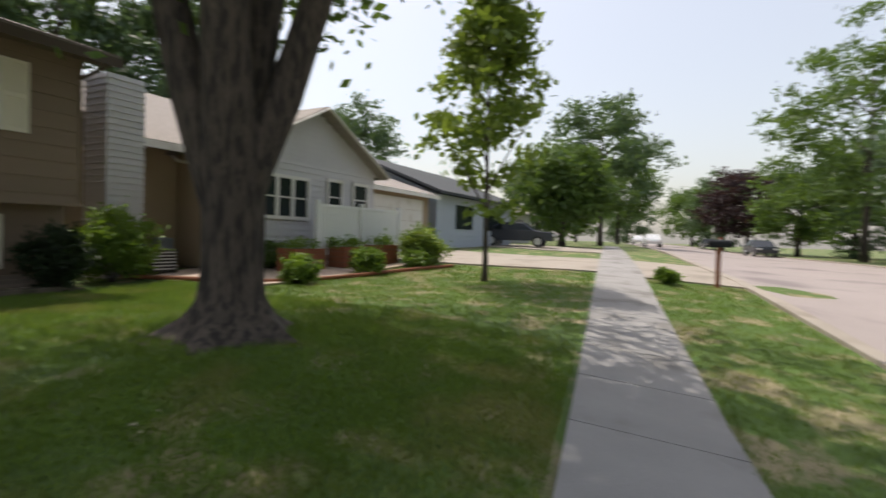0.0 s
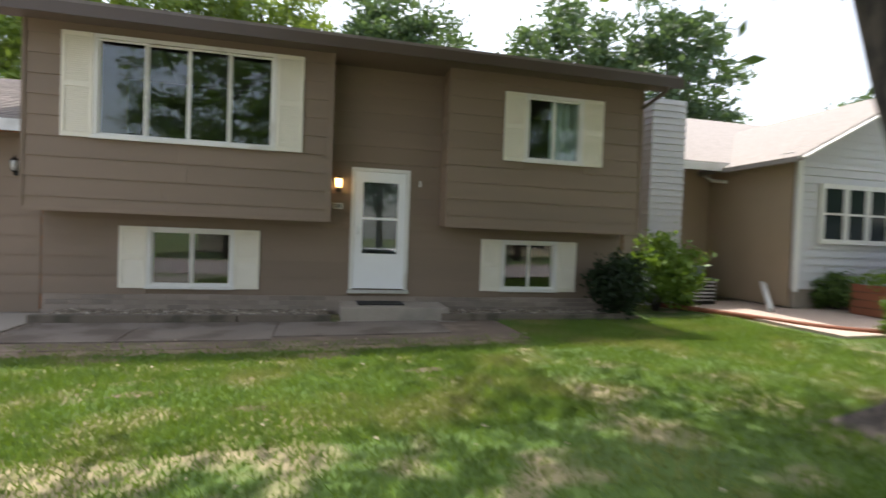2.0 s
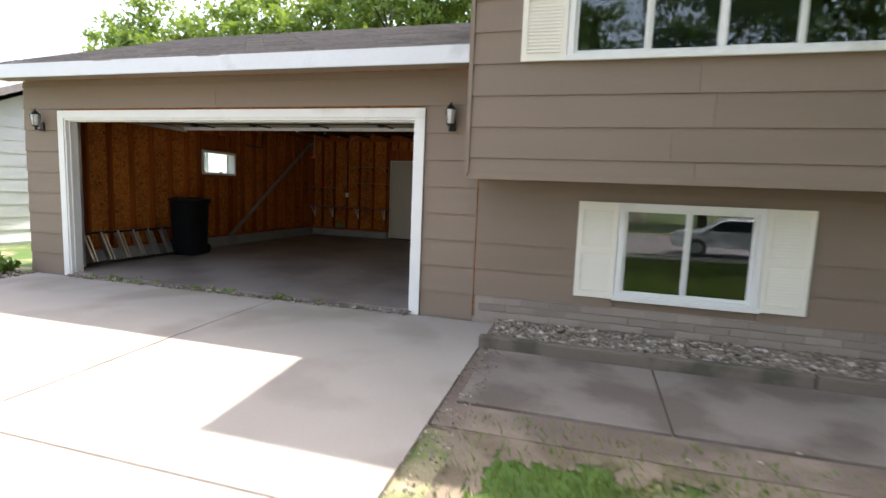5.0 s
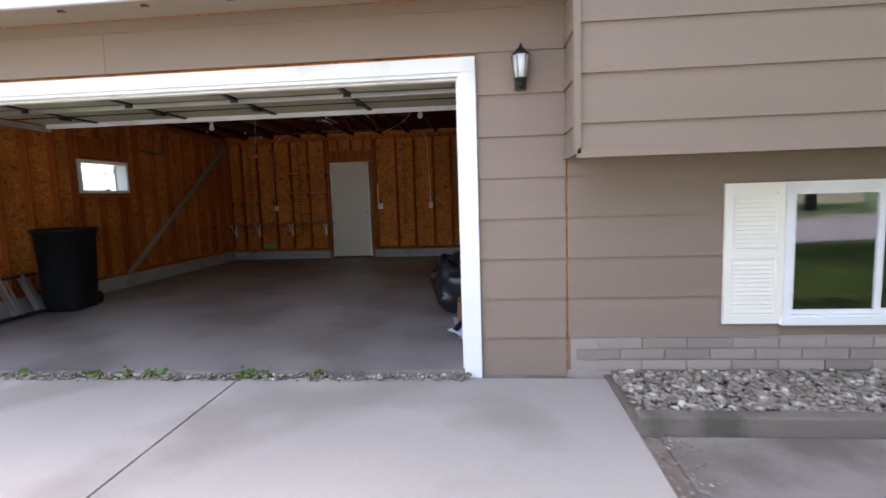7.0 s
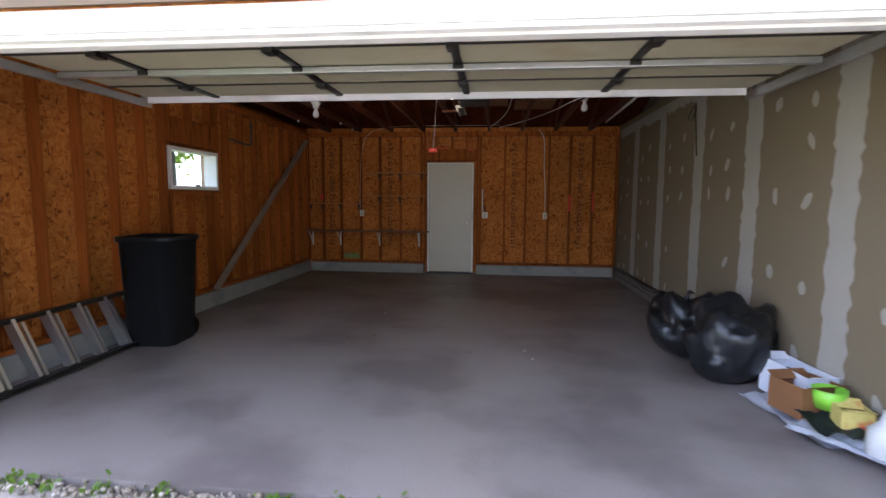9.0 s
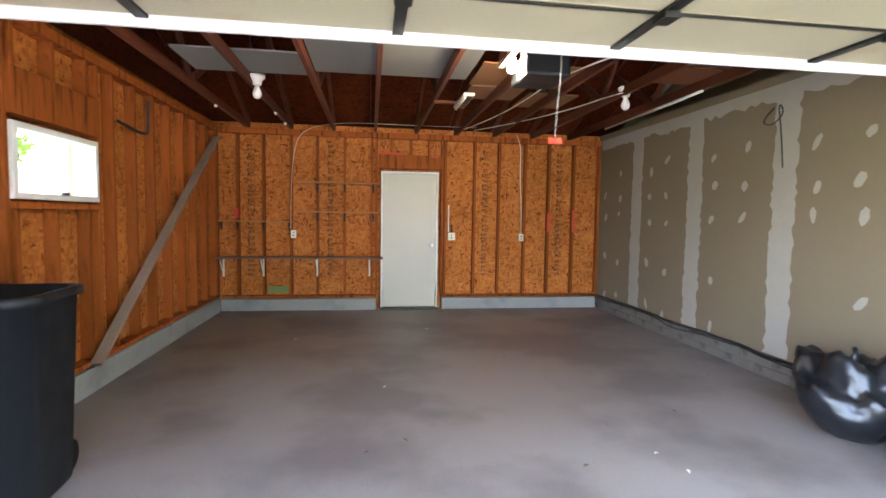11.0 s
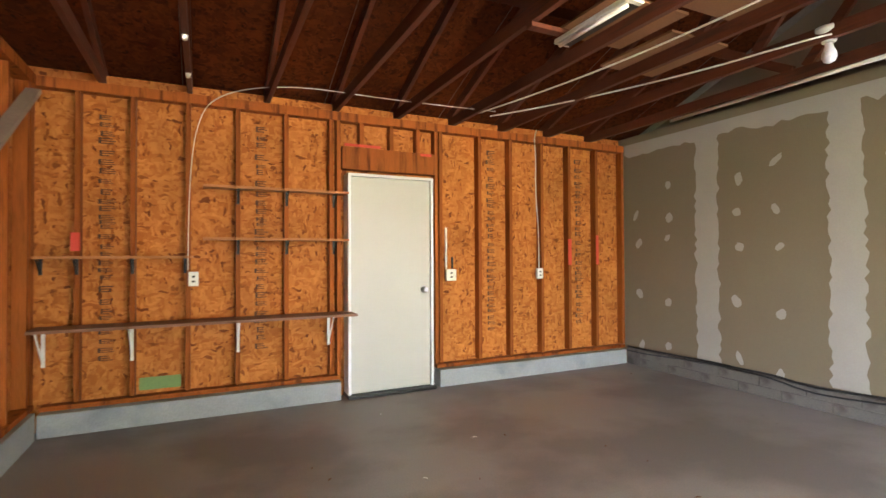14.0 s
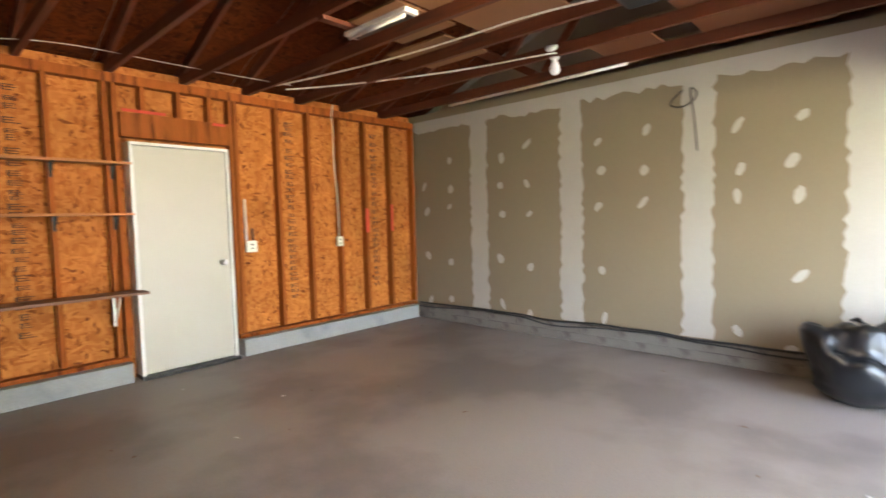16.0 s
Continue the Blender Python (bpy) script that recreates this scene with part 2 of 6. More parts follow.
def structure(name, bm, mat, label="", category=""):
    return tagged(part(name, bm, mat), label, category, kind="structure")


def slab_wall(axis, at0, at1, u0, u1, z0, z1, holes=()):
    """A wall with real openings: boxes round the holes (u0, u1, z0, z1). axis "y": the wall runs along x."""
    bm = bmesh.new()
    us = sorted({u0, u1, *(h for o in holes for h in o[:2])})
    for a, b in zip(us, us[1:]):
        mid = (a + b) / 2
        cuts = sorted((o[2], o[3]) for o in holes if o[0] < mid < o[1])
        z = z0
        for lo, hi in cuts + [(z1, z1)]:
            if lo > z + 1e-4:
                if axis == "y":
                    box(bm, a, b, at0, at1, z, lo)
                else:
                    box(bm, at0, at1, a, b, z, lo)
            z = max(z, hi)
    return bm


# ---- lie of the land ----
PROFILE_Y = [-400, -14, -12.6, -10.6, -9.0, -7.4, -5, -3, -1.5, 0, 60]
PROFILE_Z = [-0.68, -0.68, -0.55, -0.42, -0.31, -0.23, -0.20, -0.15, -0.09, -0.06, 0.0]


def land(x, y):
    z = float(np.interp(y, PROFILE_Y, PROFILE_Z))
    rise = float(np.interp(x, [15, 26, 45, 120], [0, 0.55, 0.80, 0.80]))
    return z + rise + 0.28 * math.exp(-((x - 14.4) ** 2 + (y + 5.8) ** 2) / 14)


STREET = radians(9.5)                     # the street runs at this angle to the house front


def street_xy(u, v):
    """A place from metres along the street and towards the houses, measured from the sidewalk's middle."""
    return 13.62 + u * math.cos(STREET) - v * math.sin(STREET), -10.53 + u * math.sin(STREET) + v * math.cos(STREET)


def sheet(name, xs, ys, mat, lift=0.0, label="", category="", drop=0.0):
    """A sheet laid on the land; drop gives it sides."""
    bm = bmesh.new()
    grid = [[bm.verts.new((x, y, land(x, y) + lift)) for x in xs] for y in ys]
    for a, b in zip(grid, grid[1:]):
        for i in range(len(xs) - 1):
            bm.faces.new((a[i], a[i + 1], b[i + 1], b[i])).smooth = drop == 0
    if drop:
        edge = [grid[0][i] for i in range(len(xs))] + [r[-1] for r in grid[1:]] + grid[-1][-2::-1] + [r[0] for r in grid[-2:0:-1]]
        low = [bm.verts.new(v.co - Vector((0, 0, drop))) for v in edge]
        for i in range(len(edge)):
            j = (i + 1) % len(edge)
            bm.faces.new((edge[j], edge[i], low[i], low[j]))
    return structure(name, bm, mat, label, category)


def street_sheet(name, us, vs, mat, lift, label, category, drop):
    """Paving laid on the land along the street."""
    bm = bmesh.new()
    grid = []
    for v in vs:
        row = []
        for u in us:
            x, y = street_xy(u, v)
            row.append(bm.verts.new((x, y, land(x, y) + lift)))
        grid.append(row)
    for a, b in zip(grid, grid[1:]):
        for i in range(len(us) - 1):
            bm.faces.new((a[i], a[i + 1], b[i + 1], b[i]))
    edge = grid[0] + [r[-1] for r in grid[1:]] + grid[-1][-2::-1] + [r[0] for r in grid[-2:0:-1]]
    low = [bm.verts.new(v.co - Vector((0, 0, drop))) for v in edge]
    for i in range(len(edge)):
        j = (i + 1) % len(edge)
        bm.faces.new((edge[j], edge[i], low[i], low[j]))
    return structure(name, bm, mat, label, category)


def span(a, b, step):
    n = max(1, round(abs(b - a) / step))
    return [a + (b - a) * i / n for i in range(n + 1)]


ground_x = [-300, -120, -60, -30] + span(-15, -1, 2) + span(0, 26, 0.5) + [29, 33, 40, 55, 80, 130, 300]
ground_y = [-300, -120, -60, -40, -30] + span(-24, -14, 2) + span(-13.5, 0, 0.45) + [0.5, 9, 12, 16, 24, 40, 80, 300]
sheet("ground", ground_x, ground_y, GRASS, -0.02, "green mown lawn with bare brown patches", "lawn")


# ---- paving ----
DIRTYWALK = material("dirty_walk_concrete", (0.185, 0.155, 0.128), 0.95, vary=0.2, scale=1.4, fine=90, bump=0.4, second=(0.12, 0.095, 0.075), amount=0.35, spots=1.5)
WALKCONCRETE = material("grey_sidewalk_concrete", (0.27, 0.26, 0.255), 0.9, vary=0.2, scale=1.4, fine=110, bump=0.35, second=(0.19, 0.18, 0.17), amount=0.3, spots=1.2)
def paving(name, x0, x1, y0, y1, lift, label, category, mat=CONCRETE, step=0.5, thick=0.12):
    return sheet(name, span(x0, x1, step), span(y0, y1, step), mat, lift, label, category, thick)


for i, (y0, y1) in enumerate(((-3.3, -0.06), (-6.45, -3.315), (-9.85, -6.465))):
    paving("driveway" if i == 0 else f"driveway_{i + 1}", -0.75, 3.24, y0, y1, 0.015, "pale sunlit concrete driveway slab", "driveway")
    paving(f"driveway_{i + 4}", 3.255, 5.95, y0, y1, 0.015, "pale sunlit concrete driveway slab", "driveway")
paving("walkway_1", 6.05, 7.42, -2.02, -0.9, 0.02, "grey stained concrete front walk slab", "walkway", DIRTYWALK)
paving("walkway_2", 7.435, 9.2, -2.02, -0.9, 0.02, "grey stained concrete front walk slab", "walkway", DIRTYWALK)
paving("walkway_3", 9.215, 11.6, -1.86, -0.9, 0.02, "grey stained concrete front walk slab", "walkway", DIRTYWALK)
u = -18.0
while u < 45:
    street_sheet("sidewalk", [u, u + 0.62, u + 1.235], [-0.62, 0.62], WALKCONCRETE, 0.02, "grey concrete sidewalk slab with dark joints", "sidewalk", 0.1)
    u += 1.25
street_sheet("street", span(-80, 190, 3), span(-13.5, -3.3, 1.7), ROAD, 0.0, "worn pinkish grey asphalt street", "street", 0.05)
street_sheet("curb", span(-80, 190, 3), [-3.3, -3.0], CONCRETE, 0.05, "pale concrete street curb", "curb", 0.2)
street_sheet("curb_far", span(-80, 190, 3), [-13.8, -13.5], CONCRETE, 0.08, "pale concrete street curb", "curb", 0.2)
street_sheet("neighbour_driveway", span(11.6, 17.5, 1), span(0.62, 7.0, 0.8), CONCRETE, 0.025, "pale sunlit concrete neighbour driveway", "driveway", 0.1)
street_sheet("driveway_apron", span(11.2, 18.0, 1), span(-3.0, -0.62, 0.8), CONCRETE, 0.025, "pale sunlit concrete driveway apron", "driveway", 0.1)
street_sheet("driveway_third", span(24.0, 30.0, 1), span(0.62, 8.0, 0.8), CONCRETE, 0.025, "pale concrete driveway of a further house", "driveway", 0.1)

# ---- garage shell ----
GX0, GX1, GY1 = -0.46, 5.37, 8.1          # inner faces
structure("floor", made(box, -0.7, 5.45, -0.02, 8.25, -0.25, 0.0), SLAB, "grey stained concrete garage slab", "floor")
GW = (3.91, 4.88, 1.49, 1.97)               # the small garage window
OPEN = (-0.10, 4.98, -0.05, 2.12)
structure("wall_front_garage", slab_wall("y", 0.0, 0.12, -0.835, 5.7, -0.2, 2.64, [OPEN]), OSB, "garage front wall sheathing round the wide door opening", "wall")
structure("wall_left", slab_wall("x", -0.66, -0.56, 0.97, 8.25, -0.2, 2.75, [GW]), OSB, "orange strand board garage wall with open studs", "wall")
BD = (1.88, 2.72, 0.0, 2.07)
structure("wall_back", slab_wall("y", GY1 + 0.09, GY1 + 0.25, -0.72, 5.7, -0.2, 2.75, [BD]), OSB, "orange strand board back wall with open studs", "wall")
structure("wall_right", made(box, GX1, 5.69, 0.97, 8.19, -0.2, 2.75), DRYWALL, "taped unpainted drywall garage wall", "wall")

# ---- house walls ----
LW = (7.13, 8.40, 0.34, 1.30)
LW2 = (12.97, 14.07, 0.36, 1.30)
FD = (10.24, 11.24, 0.36, 2.44)
UW = (6.55, 9.03, 2.54, 4.02)
RW = (13.14, 14.24, 2.66, 3.84)
structure("wall_front_lower", slab_wall("y", 0.0, 0.15, 5.7, 15.4, -0.3, 1.6, [LW, FD, LW2]), SIDING, "tan lap siding on the lower front wall", "wall")
structure("wall_entry", slab_wall("y", 0.0, 0.15, 9.85, 11.8, 1.6, 4.3, [(FD[0], FD[1], 1.6, FD[3])]), SIDING, "tan lap siding round the entry", "wall")
structure("wall_front_upper_1", slab_wall("y", -0.5, -0.38, 5.7, 9.85, 1.5, 4.3, [UW]), SIDING, "tan lap siding on the overhanging upper storey", "wall")
structure("wall_front_upper_2", slab_wall("y", -0.5, -0.38, 11.8, 15.4, 1.5, 4.3, [RW]), SIDING, "tan lap siding on the overhanging upper storey", "wall")
structure("wall_sides_upper", boxes((5.7, 5.82, -0.38, 9.0, 2.75, 4.3), (5.7, 5.82, -0.38, 0.0, 1.5, 2.75), (9.73, 9.85, -0.38, 0.0, 1.5, 4.3), (11.8, 11.92, -0.38, 0.0, 1.5, 4.3), (15.28, 15.4, -0.38, 9.0, 1.5, 4.3), (15.28, 15.4, 0.15, 9, -0.3, 1.5), (5.82, 15.28, 8.88, 9.0, -0.3, 4.3)), SIDING, "tan house side walls", "wall")
structure("overhang_soffit", boxes((5.82, 9.73, -0.38, 0.0, 1.5, 1.53), (11.92, 15.28, -0.38, 0.0, 1.5, 1.53)), SIDING, "tan soffit under the overhang", "soffit")
# unseen slabs and cross wall, coloured near-black so the windows look dim inside
structure("inner_floor", boxes((5.82, 15.28, 0.15, 8.88, 1.6, 1.75), (5.82, 15.28, 0.15, 8.88, -0.3, -0.2), (5.82, 15.28, 2.8, 2.9, -0.2, 4.3)), DARKROOM, "near-black floors and wall, the dimness of the rooms put into their colour", "floor")


# ---- roofs ----
def gable_roof(name, x0, x1, y0, y1, z0, pitch, mat, label, thick=0.12, edge=None):
    """Two slopes with the ridge along x."""
    ym, zr = (y0 + y1) / 2, z0 + (y1 - y0) / 2 * pitch
    bm = bmesh.new()
    for (ya, za), (yb, zb) in (((y0, z0), (ym, zr)), ((ym, zr), (y1, z0))):
        v = [bm.verts.new(p) for p in ((x0, ya, za), (x1, ya, za), (x1, yb, zb), (x0, yb, zb), (x0, ya, za + thick), (x1, ya, za + thick), (x1, yb, zb + thick), (x0, yb, zb + thick))]
        for q in ((3, 2, 1, 0), (4, 5, 6, 7), (0, 1, 5, 4), (1, 2, 6, 5), (2, 3, 7, 6), (3, 0, 4, 7)):
            bm.faces.new([v[i] for i in q])
    return structure(name, bm, mat, label, "roof")


gable_roof("roof_house", 5.35, 15.85, -1.0, 9.4, 4.16, 0.33, SHINGLE, "dark brown shingle gable roof")
gable_roof("roof_garage", -1.15, 5.69, -0.45, 7.85, 2.66, 0.38, SHINGLE, "weathered grey brown shingle garage roof", 0.06)


# ---- lap siding: courses of boards with real overlaps ----
COURSE = 0.286


def siding(parent, x0, x1, face, z_low, z_high, holes=(), first=0.245, axis="y", turn=1):
    """Boards on a wall whose outer face is at `face`; each board leans out at its foot."""
    z = first
    while z > z_low:
        z -= COURSE
    while z < z_high - 0.02:
        lo, hi = max(z, z_low), min(z + COURSE + 0.015, z_high)
        if hi - lo < 0.02:
            z += COURSE
            continue
        runs = [(x0, x1)]
        for a, b, c, d in holes:
            if c < (lo + hi) / 2 < d or (c < lo + 0.03 and d > hi - 0.03):
                runs = [q for r in runs for q in (((r[0], min(r[1], a)), (max(r[0], b), r[1])) if a < r[1] and b > r[0] else (r,)) if q[1] - q[0] > 0.02]
        for a, b in runs:
            cut = [a, b]
            if b - a > 3.8:
                cut.insert(1, a + (b - a) * random.uniform(0.35, 0.65))
            for p, q in zip(cut, cut[1:]):
                bm = bmesh.new()
                foot, head = 0.024, 0.008
                q -= 0.003
                v = [bm.verts.new(c) for c in ((p, -foot, lo), (q, -foot, lo), (q, -head, hi), (p, -head, hi), (p, 0, lo), (q, 0, lo), (q, 0, hi), (p, 0, hi))]
                for f in ((0, 1, 2, 3), (5, 4, 7, 6), (4, 5, 1, 0), (3, 2, 6, 7), (1, 5, 6, 2), (4, 0, 3, 7)):
                    bm.faces.new([v[i] for i in f])
                if axis == "x":
                    for w in v:
                        w.co = Vector((face + turn * -w.co.y, w.co.x, w.co.z))
                else:
                    for w in v:
                        w.co.y += face
                part("siding_board", bm, SIDING, parent)
        z += COURSE


ob = bpy.data.objects
siding(ob["wall_front_lower"], 5.7, 15.4, 0.0, 0.245, 1.52, [LW, FD, LW2])
siding(ob["wall_entry"], 9.86, 11.79, 0.0, 1.5, 4.3, [FD])
siding(ob["wall_front_upper_1"], 5.68, 9.87, -0.5, 1.5, 4.28, [UW])
siding(ob["wall_front_upper_2"], 11.78, 15.42, -0.5, 1.5, 4.28, [RW])
siding(ob["wall_front_garage"], -0.855, 5.69, 0.0, -0.1, 2.62, [(-0.1, 4.98, -0.3, 2.12)])
for xx, sgn in ((5.7, -1), (11.8, -1), (9.85, 1), (15.4, 1)):
    siding(ob["wall_sides_upper"], -0.5, 0.0 if xx != 15.4 else 9.0, xx, 1.5, 4.28, axis="x", turn=sgn)
siding(ob["wall_sides_upper"], 0.0, 4.5, 5.7, 2.7, 4.28, axis="x", turn=-1)

# painted brick at the foot of the lower wall
base = structure("foundation", boxes((5.72, 15.4, -0.012, 0.0, -0.3, 0.245), (-0.835, -0.1, -0.012, 0.0, -0.3, 0.0), (4.98, 5.72, -0.012, 0.0, -0.3, 0.0)), PAINTED_BLOCK, "tan painted foundation below the siding", "foundation")
brick_mesh = mesh_of("brick", made(box, 0, 0.295, -0.014, 0, 0, 0.07, 0.004), PAINTED_BLOCK)
for row in range(4):
    xx = 5.76 + (row % 2) * 0.15
    while xx < 15.1:
        if not (10.0 < xx + 0.15 < 11.5):
            b = new("brick", brick_mesh)
            b.parent, b.location = base, (xx, -0.012, -0.075 + row * 0.08)
        xx += 0.305

# corner trim, fascias, gutters
structure("trim_corners", boxes((5.66, 5.70, -0.535, -0.50, 1.5, 4.2), (15.40, 15.44, -0.535, -0.5, 1.5, 4.2), (9.80, 9.90, -0.53, -0.525, 1.49, 4.2)), SIDING, "tan corner boards", "trim")
structure("overhang_trim", boxes((5.68, 9.87, -0.535, -0.5, 1.475, 1.53), (11.78, 15.42, -0.535, -0.5, 1.475, 1.53)), SIDING, "tan band under the overhanging siding", "trim")
DARKBROWN = material("brown_fascia_metal", (0.075, 0.052, 0.040), 0.45, vary=0.1, scale=2)
structure("fascia_house", boxes((5.33, 15.87, -1.04, -1.0, 4.06, 4.22)), DARKBROWN, "dark brown eave fascia and gutter", "fascia")
structure("soffit_house", boxes((5.35, 15.85, -1.0, -0.5, 4.14, 4.16), (9.85, 11.8, -0.5, 0.0, 4.14, 4.16)), material("brown_soffit", (0.13, 0.10, 0.08), 0.7), "brown soffit under the eave", "soffit")
GREYFASCIA = material("pale_fascia_metal", (0.62, 0.62, 0.64), 0.4, vary=0.08, scale=1.5, second=(0.42, 0.42, 0.42), amount=0.1)
structure("fascia_garage", boxes((-1.17, 5.69, -0.47, -0.44, 2.57, 2.735)), GREYFASCIA, "pale grey metal garage fascia", "fascia")
structure("soffit_garage", boxes((-1.15, 5.69, -0.44, 0.0, 2.63, 2.65)), material("tan_soffit", (0.26, 0.21, 0.16), 0.7), "tan soffit under the garage eave", "soffit")


def gable_fill(name, x0, x1, y0, y1, z0, pitch, mat, label):
    bm = bmesh.new()
    ym, zr = (y0 + y1) / 2, z0 + (y1 - y0) / 2 * pitch
    rings = [[bm.verts.new(p) for p in ((x, y0, z0), (x, y1, z0), (x, ym, zr))] for x in (x0, x1)]
    bm.faces.new(rings[0])
    bm.faces.new(rings[1][::-1])
    for i in range(3):
        j = (i + 1) % 3
        bm.faces.new((rings[0][i], rings[0][j], rings[1][j], rings[1][i]))
    return structure(name, bm, mat, label, "wall")


gable_fill("gable_garage", -0.835, -0.79, -0.45, 7.85, 2.66, 0.375, SIDING, "tan garage gable end")
gable_fill("gable_house_left", 5.7, 5.82, -0.9, 9.3, 4.19, 0.325, SIDING, "tan house gable end")
gable_fill("gable_house_right", 15.28, 15.4, -0.9, 9.3, 4.19, 0.325, SIDING, "tan house gable end")
left_side = structure("wall_left_outer", slab_wall("x", -0.69, -0.66, 0.85, 8.25, -0.2, 2.64, [GW]), SIDING, "tan siding on the garage side", "wall")


# shingle courses as overlapping strips of tabs
def shingles(parent, x0, x1, y_eave, z_eave, pitch, rows, label):
    bm = bmesh.new()
    rise = math.atan(pitch)
    for r in range(rows):
        s = r * 0.145
        xx = x0 - (r % 3) * 0.1
        while xx < x1:
            a, b = max(xx, x0), min(xx + 0.30, x1)
            xx += 0.305
            if b - a < 0.02:
                continue
            j = random.uniform(-0.006, 0.006)
            pts = []
            for d, h in ((s + j, 0.016), (s + 0.16, 0.004)):
                y, z = y_eave + d * math.cos(rise) - h * math.sin(rise), z_eave + d * math.sin(rise) + h * math.cos(rise)
                pts.append((y, z))
            v = [bm.verts.new(p) for p in ((a, *pts[0]), (b, *pts[0]), (b, *pts[1]), (a, *pts[1]), (a, pts[0][0], pts[0][1] - 0.012), (b, pts[0][0], pts[0][1] - 0.012))]
            bm.faces.new(v[:4])
            bm.faces.new((v[4], v[5], v[1], v[0]))
    o = part("shingles", bm, SHINGLE, parent)
    o["kind"] = "stuff"
    return o


shingles(ob["roof_garage"], -1.15, 5.69, -0.46, 2.725, 0.38, 30, "")

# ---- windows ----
# another near-black that puts room gloom into a colour
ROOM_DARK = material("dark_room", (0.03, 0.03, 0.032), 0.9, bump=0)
CURTAIN = material("pale_curtain", (0.42, 0.47, 0.44), 0.9, vary=0.1, scale=3, stretch=(8, 8, 0.3))


def window(name, o, face, panes, label, shutter_w, louvre=True):
    """A white sliding window with its panes and a pair of shutters. panes: splits as fractions."""
    x0, x1, z0, z1 = o
    w = tagged(new(name), label, "window", kind="structure")
    w.location = ((x0 + x1) / 2, face, z0)
    inv = Matrix.Translation(-w.location)

    def put(nm, bm, mat, parent=w, lab=""):
        bm.transform(inv)
        return part(nm, bm, mat, parent, lab)

    f = 0.055
    put("window_frame", boxes((x0, x1, face - 0.045, face + 0.06, z0, z0 + f), (x0, x1, face - 0.045, face + 0.06, z1 - f, z1), (x0, x0 + f, face - 0.045, face + 0.06, z0 + f, z1 - f), (x1 - f, x1, face - 0.045, face + 0.06, z0 + f, z1 - f)), TRIM)
    put("window_sill", made(box, x0 - 0.02, x1 + 0.02, face - 0.075, face - 0.046, z0 - 0.01, z0 + 0.04, 0.006), TRIM)
    edges = [x0 + f + (x1 - x0 - 2 * f) * p for p in panes]
    for k, (a, b) in enumerate(zip(edges, edges[1:])):
        s = 0.03
        y = face - 0.01 + (k % 2) * 0.024
        sash = put("sash", boxes((a, b, y, y + 0.022, z0 + f, z0 + f + s), (a, b, y, y + 0.022, z1 - f - s, z1 - f), (a, a + s, y, y + 0.022, z0 + f + s, z1 - f - s), (b - s, b, y, y + 0.022, z0 + f + s, z1 - f - s)), TRIM)
        pane = part("pane", made(box, a + s, b - s, y + 0.008, y + 0.014, z0 + f + s, z1 - f - s), GLASS, sash)
        pane.matrix_basis = inv
        pane.data.transform(Matrix.Identity(4))
        pane.visible_shadow = False
    for side in (-1, 1):
        a = x0 - 0.005 - shutter_w if side < 0 else x1 + 0.005
        sh = put("shutter", boxes((a, a + shutter_w, face - 0.034, face - 0.026, z0, z1), (a, a + 0.05, face - 0.05, face - 0.034, z0, z1), (a + shutter_w - 0.05, a + shutter_w, face - 0.05, face - 0.034, z0, z1), (a + 0.05, a + shutter_w - 0.05, face - 0.05, face - 0.034, z0, z0 + 0.06), (a + 0.05, a + shutter_w - 0.05, face - 0.05, face - 0.034, z1 - 0.06, z1), (a + 0.05, a + shutter_w - 0.05, face - 0.05, face - 0.034, (z0 + z1) / 2 - 0.03, (z0 + z1) / 2 + 0.03)), CREAM, w, "cream moulded shutter")
        z = z0 + 0.075
        while z < z1 - 0.08:
            if abs(z + 0.012 - (z0 + z1) / 2) > 0.05:
                bm = bmesh.new()
                v = [bm.verts.new(p) for p in ((a + 0.05, face - 0.045, z), (a + shutter_w - 0.05, face - 0.045, z), (a + shutter_w - 0.05, face - 0.035, z + 0.026), (a + 0.05, face - 0.035, z + 0.026), (a + 0.05, face - 0.034, z), (a + shutter_w - 0.05, face - 0.034, z))]
                bm.faces.new(v[:4])
                bm.faces.new((v[4], v[5], v[1], v[0]))
                s = part("slat", bm, CREAM, sh)
                s.matrix_basis = inv
            z += 0.03
    return w


window("window_1", UW, -0.5, (0, 0.26, 0.5, 0.74, 1), "white four-pane picture window with cream shutters", 0.40)
window("window_2", RW, -0.5, (0, 0.5, 1), "white sliding bedroom window with cream shutters", 0.38)
window("window_3", LW, 0.0, (0, 0.5, 1), "white sliding basement window with cream shutters", 0.385)
window("window_4", LW2, 0.0, (0, 0.5, 1), "white sliding basement window with cream shutters", 0.385)
curtain = thing("curtain", "pale curtain drawn over half the bedroom window", "curtain", (13.96, -0.3, 2.7))
bm = bmesh.new()
cols = [[bm.verts.new((x, 0.02 * math.sin(x * 40), z)) for z in (0, 1.1)] for x in span(-0.26, 0.26, 0.012)]
for a, b in zip(cols, cols[1:]):
    bm.faces.new((a[0], b[0], b[1], a[1]))
part("cloth", bm, CURTAIN, curtain)


# ---- front door ----
door = tagged(new("door_1"), "white storm door with two dark panes, closed", "door", kind="structure")
door.location = (10.24, 0, 0.36)
part("door_frame", boxes((0, 0.06, -0.05, 0.04, 0, 2.08), (0.94, 1.0, -0.05, 0.04, 0, 2.08), (0.06, 0.94, -0.05, 0.04, 2.02, 2.08)), TRIM, door)
WHITEDOOR = material("white_door_paint", (0.80, 0.81, 0.82), 0.35, vary=0.03, scale=2, bump=0.05)
